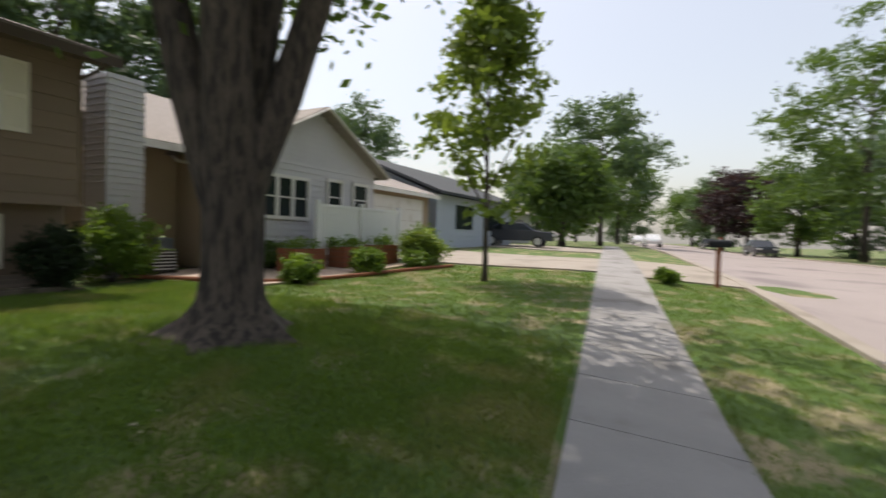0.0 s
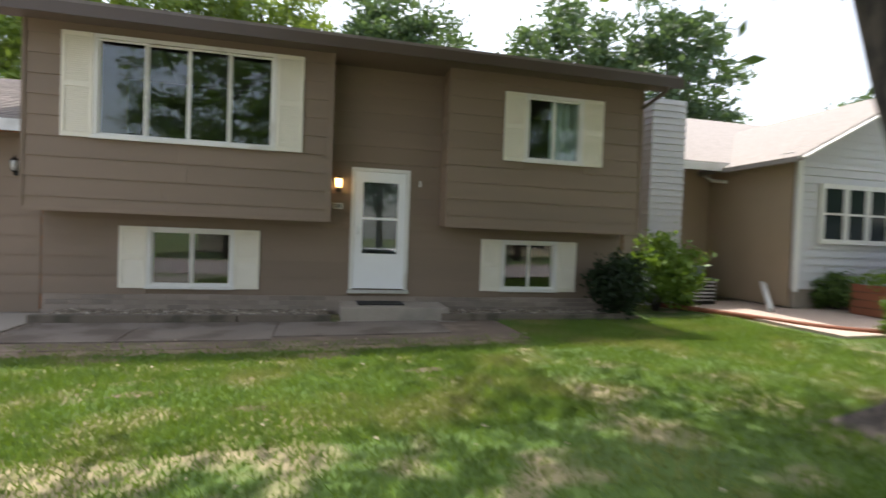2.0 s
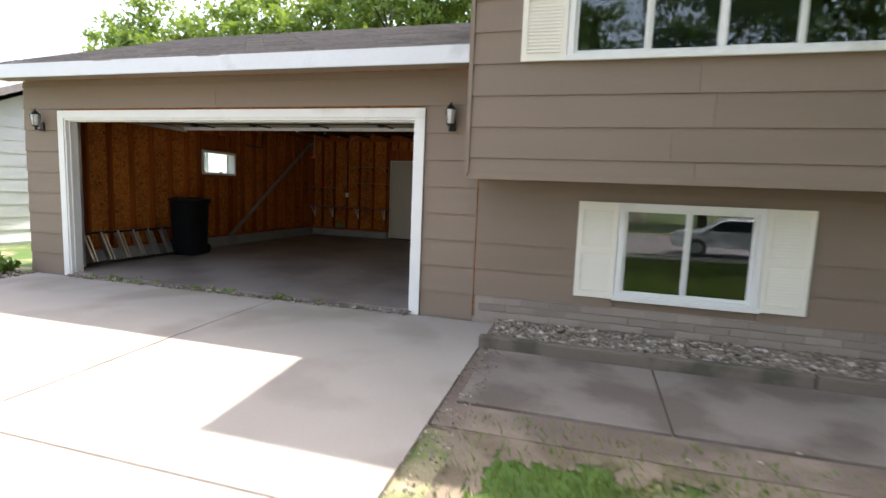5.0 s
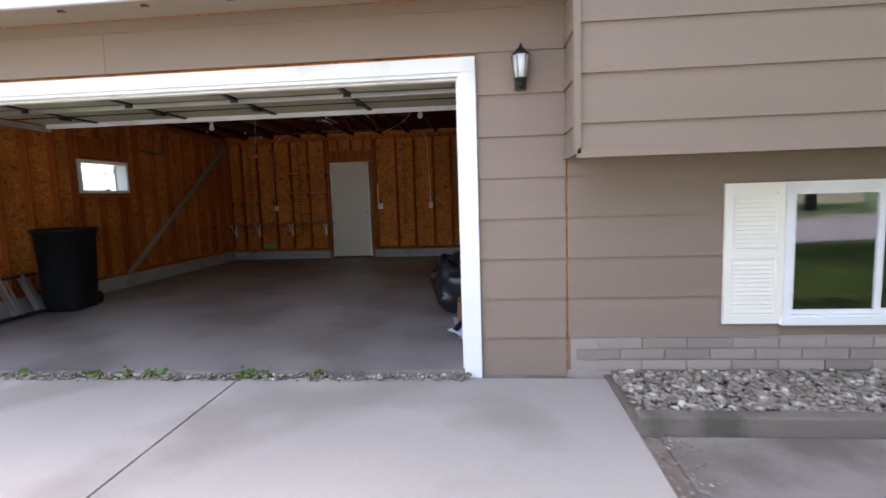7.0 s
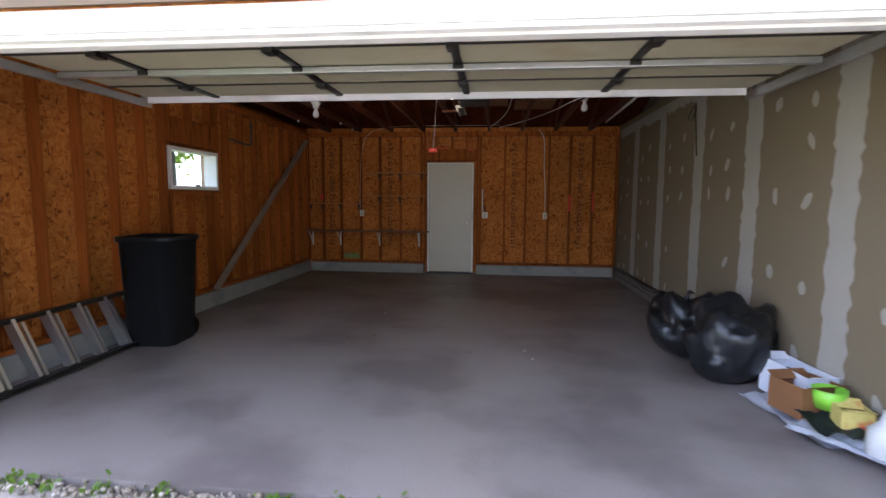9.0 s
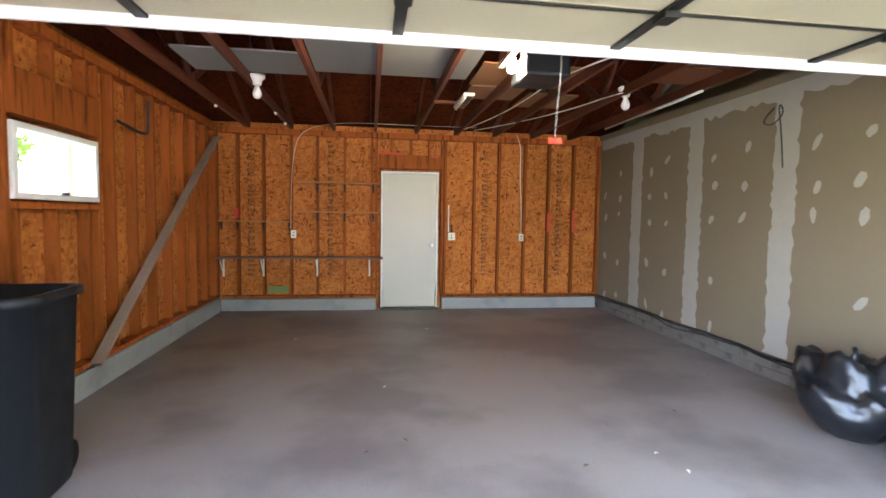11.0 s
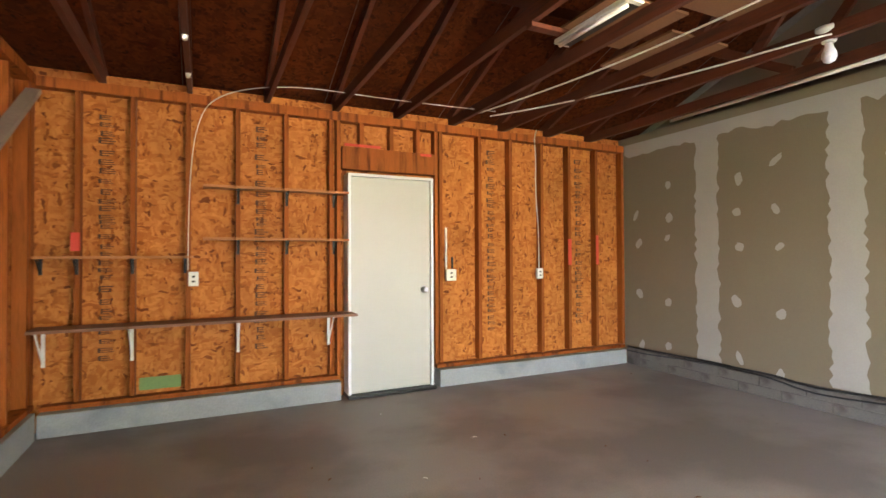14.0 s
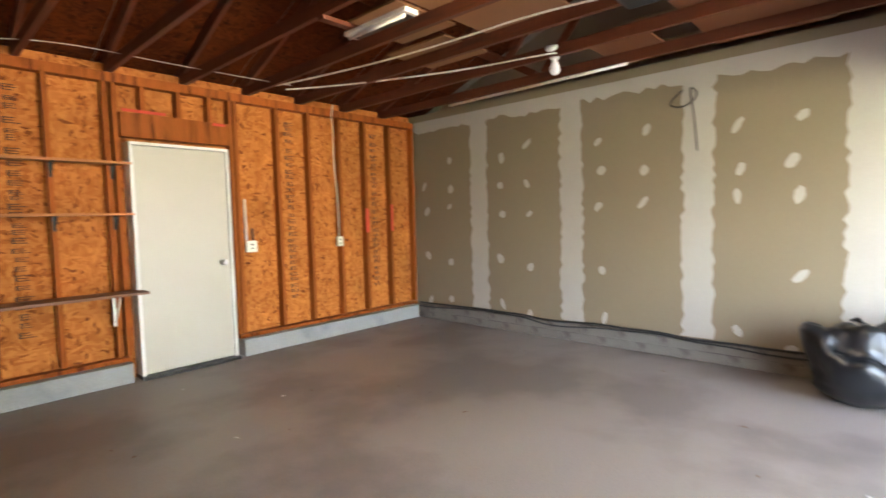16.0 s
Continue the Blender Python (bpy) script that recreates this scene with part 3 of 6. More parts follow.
part("door_leaf", slab_wall("y", -0.04, -0.005, 0.065, 0.935, 0.02, 2.015, [(0.2, 0.8, 0.62, 1.2), (0.2, 0.8, 1.24, 1.84)]), WHITEDOOR, door)
part("kick_panel", boxes((0.2, 0.8, -0.046, -0.04, 0.12, 0.5)), WHITEDOOR, door)
for z0, z1 in ((0.62, 1.2), (1.24, 1.84)):
    p = part("pane", made(box, 0.2, 0.8, -0.025, -0.019, z0, z1), GLASS, door)
    p.visible_shadow = False
part("inner_door", made(box, 0.07, 0.93, 0.06, 0.1, 0, 2.02), material("dark_green_door", (0.02, 0.022, 0.02), 0.5), door)
part("door_handle", made(tube, [(0.13, -0.04, 0.95), (0.13, -0.075, 0.95), (0.13, -0.08, 0.99), (0.13, -0.08, 1.08), (0.13, -0.04, 1.1)], 0.009), STEEL, door)
structure("door_sill", made(box, 10.22, 11.26, -0.09, -0.03, 0.30, 0.355), STEEL, "metal front door sill", "sill")

# ---- front step, mat, number plate, bell, lamps ----
STEP = material("step_concrete", (0.31, 0.27, 0.225), 0.9, vary=0.15, scale=3, bump=0.35, second=(0.22, 0.2, 0.17), amount=0.2)
step = thing("front_step", "worn grey concrete front step", "step", (10.98, -0.42, -0.25))
part("tread", made(box, -0.88, 0.85, -0.42, 0.40, 0.0, 0.41, 0.015), STEP, step)
part("lower_tread", made(box, -0.93, 0.98, -0.50, -0.425, 0.0, 0.21, 0.012), STEP, step)
mat_thing = thing("door_mat", "dark rubber door mat on the step", "mat", (10.75, -0.34, 0.165))
part("pad", made(box, -0.38, 0.38, -0.24, 0.22, 0, 0.014, 0.004), BLACK, mat_thing)


def lantern(at, lit):
    t = thing("wall_lantern", "lit amber glass wall lantern beside the door" if lit else "dark metal carriage wall lantern, unlit", "wall lamp", at)
    part("back_plate", made(box, -0.05, 0.05, -0.02, 0, -0.09, 0.05, 0.012), DARKMETAL, t)
    part("arm", made(tube, [(0, -0.02, -0.06), (0, -0.07, -0.075), (0, -0.11, -0.05), (0, -0.11, -0.02)], 0.009), DARKMETAL, t)
    part("cup", made(lathe, [(0.012, -0.08), (0.02, -0.06), (0.012, -0.045), (0.035, -0.03), (0.055, -0.02), (0.05, -0.01)], (0, -0.11, 0), 6), DARKMETAL, t)
    bm = bmesh.new()
    lathe(bm, [(0.075, 0.17), (0.06, 0.19), (0.03, 0.225), (0.012, 0.235), (0.012, 0.255), (0.004, 0.265)], (0, -0.11, 0), 6)
    part("cap", bm, DARKMETAL, t)
    part("globe", made(lathe, [(0.048, -0.008), (0.062, 0.08), (0.07, 0.168)], (0, -0.11, 0), 6), glow("lit_amber_glass", (1.0, 0.62, 0.22), 6.0) if lit else material("seeded_glass", (0.55, 0.55, 0.53), 0.12, vary=0.1), t)
    for k in range(6):
        a = k * math.tau / 6
        part("rib", made(tube, [(0.05 * math.cos(a), -0.11 + 0.05 * math.sin(a), -0.01), (0.073 * math.cos(a), -0.11 + 0.073 * math.sin(a), 0.17)], 0.004, 5), DARKMETAL, t)
    t.scale = (0.82, 0.82, 0.82)
    return t


lantern((10.02, -0.026, 2.08), True)
lantern((5.385, -0.026, 2.05), False)
lantern((-0.50, -0.026, 2.02), False)
plate = thing("number_plate", "small pale house number plate with dark digits", "house number", (10.02, -0.026, 1.77))
part("plate", made(box, -0.085, 0.085, -0.008, 0, -0.05, 0.05, 0.003), TRIM, plate)
for k in range(3):
    part("digit_bar", made(box, -0.06 + k * 0.045, -0.035 + k * 0.045, -0.012, -0.008, -0.03, 0.03), BLACK, plate)
bell = thing("door_bell", "small white door bell beside the entry", "door bell", (11.42, -0.026, 2.22))
part("button", made(box, -0.015, 0.015, -0.015, 0, -0.05, 0.05, 0.005), TRIM, bell)
spout = thing("downspout", "dark brown gutter elbow at the eave corner", "downspout", (15.6, -0.95, 4.1))
part("elbow", made(tube, [(0, 0, 0), (0, 0.02, -0.08), (-0.18, 0.45, -0.3), (-0.18, 0.48, -0.36)], 0.035, 8), DARKBROWN, spout)

# ---- garage door casing ----
case = tagged(new("garage_door_casing"), "white wooden casing round the garage door", "door frame", kind="structure")
for nm, b in (("jamb", (-0.2, -0.1, -0.045, -0.026, -0.05, 2.12)), ("jamb", (4.98, 5.08, -0.045, -0.026, -0.05, 2.12)), ("head", (-0.2, 5.08, -0.045, -0.026, 2.12, 2.22)),
              ("jamb_return", (-0.1, -0.075, -0.03, 0.14, -0.04, 2.095)), ("jamb_return", (4.955, 4.98, -0.03, 0.14, -0.04, 2.095)), ("head_return", (-0.1, 4.98, -0.03, 0.14, 2.095, 2.12)),
              ("stop", (-0.075, -0.06, 0.02, 0.05, -0.03, 2.08)), ("stop", (4.94, 4.955, 0.02, 0.05, -0.03, 2.08)), ("head_stop", (-0.075, 4.955, 0.02, 0.05, 2.08, 2.095))):
    part(nm, made(box, *b, 0.003), TRIM, case)

# ---- river rock bed with edging, and soil ----
SOIL = material("bare_soil", (0.14, 0.105, 0.078), 0.95, vary=0.3, scale=3, bump=0.6, second=(0.20, 0.155, 0.115), amount=0.3)
sheet("bed_soil", span(5.95, 9.9, 0.4), span(-0.78, -0.02, 0.2), SOIL, 0.03, "soil under river rock", "soil", 0.1)
sheet("bed_soil_2", span(11.7, 15.4, 0.4), span(-0.78, -0.02, 0.2), SOIL, 0.03, "soil under river rock", "soil", 0.1)
sheet("walk_soil", span(5.96, 12.6, 0.4), span(-2.35, -0.8, 0.2), SOIL, 0.0, "bare trodden soil beside the walk", "soil", 0.05)
EDGING = material("mossy_edging_concrete", (0.15, 0.122, 0.096), 0.95, vary=0.25, scale=3, bump=0.5, second=(0.07, 0.062, 0.045), amount=0.3, spots=3)
for x0, x1 in ((5.95, 8.6), (8.62, 9.95), (11.7, 15.2)):
    e = thing("landscape_edging", "weathered dark brown concrete bed edging", "edging", ((x0 + x1) / 2, -0.83, land(x0, -0.83) - 0.05))
    part("strip", made(box, x0 - (x0 + x1) / 2, x1 - (x0 + x1) / 2, -0.05, 0.05, 0, 0.17, 0.012), EDGING, e)
ROCK = material("river_rock", (0.20, 0.16, 0.12), 0.8, vary=0.25, scale=8, bump=0.2, island="island", own_vary=0.4, second=(0.42, 0.37, 0.31), amount=0.25, spots=9)


def rock_field(name, count, area, size, mat, label, seed, lift=0.04):
    """Many loose stones: squashed, turned polyhedra resting on the land."""
    rng = random.Random(seed)
    unit = bmesh.new()
    bmesh.ops.create_icosphere(unit, subdivisions=1, radius=1)
    pts = [v.co.copy() for v in unit.verts]
    tris = [[v.index for v in f.verts] for f in unit.faces]
    unit.free()
    verts, faces = [], []
    for _ in range(count):
        x, y = rng.uniform(*area[:2]), rng.uniform(*area[2:])
        s = rng.uniform(*size)
        m = Euler((rng.uniform(-0.4, 0.4), rng.uniform(-0.4, 0.4), rng.uniform(0, 6.3))).to_matrix()
        c = Vector((x, y, land(x, y) + lift + rng.uniform(0, 0.03)))
        sc = Vector((s, s * rng.uniform(0.6, 1), s * rng.uniform(0.4, 0.7)))
        base_i = len(verts)
        verts += [tuple(c + m @ Vector((p.x * sc.x, p.y * sc.y, p.z * sc.z)) * rng.uniform(0.88, 1.1)) for p in pts]
        faces += [[base_i + i for i in t] for t in tris]
    me = bpy.data.meshes.new(name)
    me.from_pydata(verts, [], faces)
    me.polygons.foreach_set("use_smooth", [True] * len(faces))
    me.materials.append(mat)
    return tagged(new(name, me), label, "stones", kind="stuff")


rock_field("river_rock_bed", 5200, (6.0, 9.9, -0.76, -0.04), (0.012, 0.034), ROCK, "loose brown and grey river rock in a bed", 3)
rock_field("river_rock_bed", 2600, (11.75, 15.2, -0.76, -0.04), (0.012, 0.034), ROCK, "loose brown and grey river rock in a bed", 4)
rock_field("slab_joint_gravel", 700, (-0.1, 5.0, -0.13, -0.03), (0.008, 0.022), ROCK, "gravel and dirt in the gap before the garage slab", 5, 0.02)
rock_field("edge_gravel", 650, (5.96, 6.2, -4.5, -0.9), (0.004, 0.013), ROCK, "gravel and dirt along the driveway edge", 6, 0.01)
rock_field("corner_gravel", 300, (-1.6, -0.65, -1.0, -0.1), (0.015, 0.04), ROCK, "gravel beside the driveway corner", 8, 0.01)


# ---- garage interior: stem walls, studs, plates ----
# (laid out from its own corner, then set back by INNER)
INNER = Vector((-0.145, -0.83, 0.0))
EARLIER = set(bpy.data.objects)
STEM = material("stem_wall_concrete", (0.285, 0.285, 0.275), 0.9, vary=0.16, scale=3, bump=0.35, second=(0.2, 0.21, 0.22), amount=0.22, spots=2)
DIRTYSTEM = material("dirty_stem_wall", (0.15, 0.135, 0.115), 0.9, vary=0.25, scale=3, bump=0.4, second=(0.07, 0.06, 0.05), amount=0.35, spots=2.5)
structure("stem_wall_left", made(box, -0.56, -0.42, 1.0, 8.0, 0.0, 0.2, 0.008), STEM, "grey concrete stem wall under the studs", "stem wall")
structure("stem_wall_back_1", made(box, -0.42, 1.80, 8.02, 8.19, 0.0, 0.17, 0.008), STEM, "grey concrete stem wall under the studs", "stem wall")
structure("stem_wall_back_2", made(box, 2.80, 5.30, 8.02, 8.19, 0.0, 0.17, 0.008), STEM, "grey concrete stem wall under the studs", "stem wall")
stem_r = structure("stem_wall_right", made(box, 5.31, 5.37, 1.0, 8.02, 0.0, 0.19), DIRTYSTEM, "grey block stem wall under the drywall", "stem wall")
block_mesh = mesh_of("block", made(box, 0, 0.395, 0, 0.012, 0, 0.085, 0.004), DIRTYSTEM)
for row in range(2):
    for k in range(17):
        b = new("block", block_mesh)
        b.parent = stem_r
        b.matrix_basis = pose(5.309, 1.02 + k * 0.4 + row * 0.2 * (k < 16), 0.005 + row * 0.092, 0, 0, 90)

wall_l, wall_b, wall_f = ob["wall_left"], ob["wall_back"], ob["wall_front_garage"]
stud_mesh = mesh_of("stud", made(box, -0.019, 0.019, -0.045, 0.045, 0.0, 2.36, 0.003), WOOD)


def stud(parent, x, y, turn, z0=0.22, top=2.58):
    s = new("stud", stud_mesh)
    s.parent = parent
    s.matrix_basis = pose(x, y, z0, 0, 0, turn) @ Matrix.Diagonal((1, 1, (top - z0) / 2.36, 1))


for x in (-0.5, -0.20, 0.16, 0.55, 0.93, 1.33, 1.73, 1.80, 2.80, 2.85, 3.31, 3.70, 4.12, 4.51, 4.92, 5.34):
    stud(wall_b, x, 8.145, 0)
for k in range(1, 19):
    y = 0.72 + k * 0.405
    if GW[0] < y < GW[1]:
        stud(wall_l, -0.515, y, 90, 0.22, 1.43)
        stud(wall_l, -0.515, y, 90, 2.30, 2.58)
    else:
        stud(wall_l, -0.515, y, 90)
for y in (GW[0] - 0.04, GW[1] + 0.04):
    stud(wall_l, -0.512, y, 90)
for nm, b in (("sill_plate", (-0.42, 1.8, 8.1, 8.19, 0.172, 0.21)), ("sill_plate", (2.8, 5.36, 8.1, 8.19, 0.172, 0.21)), ("top_plate", (-0.56, 5.36, 8.095, 8.19, 2.58, 2.66)), ("header", (1.83, 2.78, 8.09, 8.185, 2.13, 2.34)), ("cripple", (2.0, 2.04, 8.1, 8.185, 2.34, 2.58)), ("cripple", (2.3, 2.34, 8.1, 8.185, 2.34, 2.58)), ("cripple", (2.58, 2.62, 8.1, 8.185, 2.34, 2.58))):
    part(nm, made(box, *b, 0.003), WOOD, wall_b)
for nm, b in (("sill_plate", (-0.56, -0.45, 1.0, 8.09, 0.202, 0.24)), ("top_plate", (-0.56, -0.45, 1.0, 8.09, 2.58, 2.66)), ("window_header", (-0.556, -0.44, 3.89, 4.90, 2.01, 2.30)), ("window_sill_plate", (-0.556, -0.44, 3.89, 4.90, 1.43, 1.47))):
    part(nm, made(box, *b, 0.003), WOOD, wall_l)
part("header", made(box, -0.5, 5.36, 0.12, 0.2, 2.15, 2.45, 0.003), WOOD, wall_f)
# dark grade marks stencilled on the strand board
STAMP = material("stencil_ink", (0.07, 0.026, 0.01), 0.8, bump=0)
rng = random.Random(12)
for x in (-0.02, 1.13, 3.50, 4.72):
    bm = bmesh.new()
    z = 0.5
    while z < 2.45:
        h = rng.uniform(0.03, 0.05)
        w = rng.uniform(0.04, 0.065)
        for q in range(3):
            zz = z + q * h * 0.4
            box(bm, x - w, x + w * rng.uniform(0.2, 1), 8.187, 8.1895, zz, zz + h * 0.16)
        box(bm, x - w, x - w * 0.7, 8.187, 8.1895, z, z + h)
        z += h * rng.uniform(1.2, 2.4)
    part("stencil_mark", bm, STAMP, wall_b)
RED = material("red_paint_mark", (0.55, 0.05, 0.02), 0.7, bump=0)
for x0, x1, z0, z1 in ((-0.24, -0.18, 1.36, 1.5), (4.48, 4.53, 1.2, 1.5), (4.90, 4.94, 1.2, 1.55)):
    part("red_mark", made(box, x0, x1, 8.094, 8.098, z0, z1), RED, wall_b)
part("red_mark", made(box, 1.85, 2.2, 8.084, 8.088, 2.345, 2.37), RED, wall_b)
part("red_mark", made(box, 2.62, 2.74, 8.084, 8.088, 2.31, 2.335), RED, wall_b)
part("green_mark", made(box, 0.2, 0.5, 8.183, 8.187, 0.24, 0.34), material("green_paint_mark", (0.16, 0.24, 0.08), 0.8, bump=0), wall_b)

# ---- garage window and outside beyond ----
gw = tagged(new("window_5"), "small white framed garage window, bright outside", "window", kind="structure")
for b in ((-0.62, -0.45, 3.91, 4.88, 1.49, 1.53), (-0.62, -0.45, 3.91, 4.88, 1.93, 1.97), (-0.62, -0.45, 3.91, 3.95, 1.53, 1.93), (-0.62, -0.45, 4.84, 4.88, 1.53, 1.93)):
    part("window_frame", made(box, *b, 0.003), TRIM, gw)
p = part("pane", made(box, -0.60, -0.594, 3.95, 4.84, 1.53, 1.93), GLASS, gw)
p.visible_shadow = False
part("latch", made(box, -0.46, -0.43, 4.38, 4.44, 1.525, 1.55, 0.004), DARKMETAL, gw)

# ---- back door ----
d2 = tagged(new("door_2"), "plain ivory steel door with a chrome knob, closed", "door", kind="structure")
part("door_leaf", made(box, 1.90, 2.70, 8.05, 8.09, 0.035, 2.055, 0.004), DOORPAINT, d2)
part("door_frame", boxes((1.868, 1.895, 8.03, 8.2, 0.0, 2.085), (2.705, 2.732, 8.03, 8.2, 0.0, 2.085), (1.895, 2.705, 8.03, 8.2, 2.06, 2.085)), TRIM, d2)
part("threshold", made(box, 1.86, 2.74, 7.98, 8.2, 0.0, 0.03, 0.004), DARKMETAL, d2)
kn = part("door_knob", made(lathe, [(0.03, 0), (0.032, 0.008), (0.012, 0.012), (0.012, 0.03), (0.026, 0.04), (0.028, 0.055), (0.018, 0.068)]), STEEL, d2)
kn.matrix_basis = pose(2.63, 8.05, 0.98, 90)
structure("trim_backing", made(box, 1.86, 2.74, 8.21, 8.27, 0.0, 2.1), DOORPAINT, "outer face of the back door", "door")

# ---- shelves on the back wall ----
SHELFWOOD = material("plain_shelf_board", (0.40, 0.15, 0.038), 0.65, vary=0.2, scale=3, stretch=(0.5, 6, 6), second=(0.22, 0.09, 0.04), amount=0.2)
DARKSHELF = material("dark_bench_board", (0.20, 0.085, 0.045), 0.6, vary=0.2, scale=3, stretch=(0.5, 6, 6))


def wall_shelf(label, x0, x1, z, depth, thick, mat, brackets, bracket_mat, drop):
    t = thing("wall_shelf", label, "shelf", ((x0 + x1) / 2, 8.098, z))
    c = (x0 + x1) / 2
    part("board", made(box, x0 - c, x1 - c, -depth, 0, -thick, 0, 0.003), mat, t)
    for x in brackets:
        bm = bmesh.new()
        box(bm, x - c - 0.012, x - c + 0.012, -0.006, 0, -drop, -thick)
        box(bm, x - c - 0.012, x - c + 0.012, -depth * 0.85, 0, -thick - 0.005, -thick)
        beam(bm, (x - c, -0.01, -drop * 0.9), (x - c, -depth * 0.75, -thick - 0.01), 0.012, 0.006)
        part("bracket", bm, bracket_mat, t)
    return t


wall_shelf("narrow raw wooden shelf on dark brackets", 0.66, 1.86, 1.90, 0.14, 0.02, SHELFWOOD, (0.93, 1.33, 1.75), DARKMETAL, 0.14)
wall_shelf("narrow raw wooden shelf on dark brackets", 0.66, 1.86, 1.47, 0.14, 0.02, SHELFWOOD, (0.93, 1.33, 1.75), DARKMETAL, 0.14)
wall_shelf("narrow raw wooden shelf on dark brackets", -0.44, 0.59, 1.32, 0.14, 0.02, SHELFWOOD, (-0.42, -0.2, 0.16, 0.53), DARKMETAL, 0.14)
wall_shelf("long dark wooden bench shelf on white brackets", -0.44, 1.90, 0.80, 0.27, 0.022, DARKSHELF, (-0.40, 0.16, 0.93, 1.70), TRIM, 0.3)

# ---- electrics ----
PLASTIC = material("ivory_plastic", (0.72, 0.70, 0.62), 0.4, vary=0.03)


def outlet(name, label, x, z, w=0.075, y=8.10):
    t = thing(name, label, "outlet", (x, y, z))
    part("cover", made(box, -w / 2, w / 2, -0.035, 0, -0.058, 0.058, 0.005), PLASTIC, t)
    for dz in (-0.02, 0.02):
        part("slot", made(box, -0.012, 0.012, -0.037, -0.035, dz - 0.008, dz + 0.008), DARKMETAL, t)


outlet("wall_outlet", "ivory outlet on a wall stud", 0.59, 1.13)
outlet("light_switch", "ivory double light switch beside the door", 2.95, 1.115, 0.11)
outlet("wall_outlet", "ivory outlet on a wall stud", 4.06, 1.11)


def cable(name, pts, r, mat, label):
    c = bpy.data.curves.new(name, "CURVE")
    c.dimensions, c.bevel_depth, c.bevel_resolution = "3D", r, 1
    s = c.splines.new("NURBS")
    s.points.add(len(pts) - 1)
    for q, p in zip(s.points, pts):
        q.co = (*p, 1)
    s.use_endpoint_u, s.order_u = True, 3
    c.materials.append(mat)
    return tagged(new(name, c), label, "cable")


WHITECABLE = material("white_cable", (0.75, 0.72, 0.65), 0.5, vary=0.03)
BLACKCABLE = material("black_cable", (0.015, 0.015, 0.015), 0.5, vary=0.1)
cable("cable", [(4.06, 8.09, 1.17), (4.06, 8.09, 1.6), (4.02, 8.09, 2.0), (4.03, 8.09, 2.45), (3.98, 8.06, 2.62), (3.9, 7.9, 2.66)], 0.006, WHITECABLE, "white cable up the wall to the outlet")
cable("cable", [(0.55, 8.09, 1.2), (0.55, 8.09, 1.8), (0.6, 8.09, 2.4), (0.75, 8.0, 2.66), (1.3, 7.7, 2.72), (2.2, 7.75, 2.72), (3.2, 7.6, 2.70)], 0.003, WHITECABLE, "white cable looped along the top plate")
cable("cable", [(3.0, 7.8, 2.68), (3.1, 7.4, 2.67), (3.32, 6.0, 2.655), (3.34, 4.4, 2.66), (3.9, 3.4, 2.66)], 0.006, WHITECABLE, "white cable stapled under a ceiling joist")
cable("cable", [(3.2, 7.7, 2.68), (3.5, 7.2, 2.67), (3.95, 6.0, 2.655), (4.1, 5.3, 2.66), (4.2, 5.24, 2.68)], 0.006, WHITECABLE, "white cable to the bulb holder")
cable("cable", [(2.95, 8.05, 1.18), (2.95, 8.05, 1.3)], 0.012, DARKMETAL, "short dark cable above the switch")
conduit = thing("conduit", "white plastic conduit above the switch", "conduit", (2.90, 8.09, 1.18))
part("tube", made(tube, [(0, 0, 0), (0, 0, 0.42)], 0.012), TRIM, conduit)
pts = [(5.30, 8.0, 0.21)]
rng = random.Random(5)
for k in range(18):
    pts.append((5.298, 7.8 - k * 0.3, 0.20 + rng.uniform(-0.02, 0.025)))
cable("cable", pts, 0.011, BLACKCABLE, "black cable lying along the stem wall top")
cable("cable", [(p[0] - 0.012, p[1], p[2] - 0.03 + 0.02 * math.sin(p[1] * 3)) for p in pts], 0.008, BLACKCABLE, "black cable lying along the stem wall top")
cable("pipe", [(-0.45, 5.2, 2.2), (-0.45, 5.45, 2.17), (-0.45, 5.75, 2.17), (-0.44, 5.78, 2.2), (-0.44, 5.78, 2.5)], 0.014, BLACKCABLE, "black cable bent between the studs")
cable("cable", [(5.33, 4.6, 2.45), (5.32, 4.75, 2.35), (5.31, 4.6, 2.28), (5.31, 4.45, 2.38), (5.32, 4.55, 2.5), (5.33, 4.5, 2.2), (5.34, 4.48, 1.9)], 0.006, DARKMETAL, "coiled dark wire high on the drywall")

# ---- drywall: tape, spots ----
wall_r = ob["wall_right"]
rng = random.Random(21)


def ragged(parent, y0, y1, z0, z1, lift, jag):
    """A thin band of joint compound with a wavering outline."""
    bm = bmesh.new()
    left, right = [], []
    n = max(4, int((z1 - z0) / 0.05))
    for k in range(n + 1):
        z = z0 + (z1 - z0) * k / n
        left.append(bm.verts.new((5.37 - lift, y0 + rng.uniform(-jag, jag), z)))
        right.append(bm.verts.new((5.37 - lift, y1 + rng.uniform(-jag, jag), z)))
    for k in range(n):
        bm.faces.new((left[k], right[k], right[k + 1], left[k + 1]))
    part("joint_tape", bm, MUD, parent)


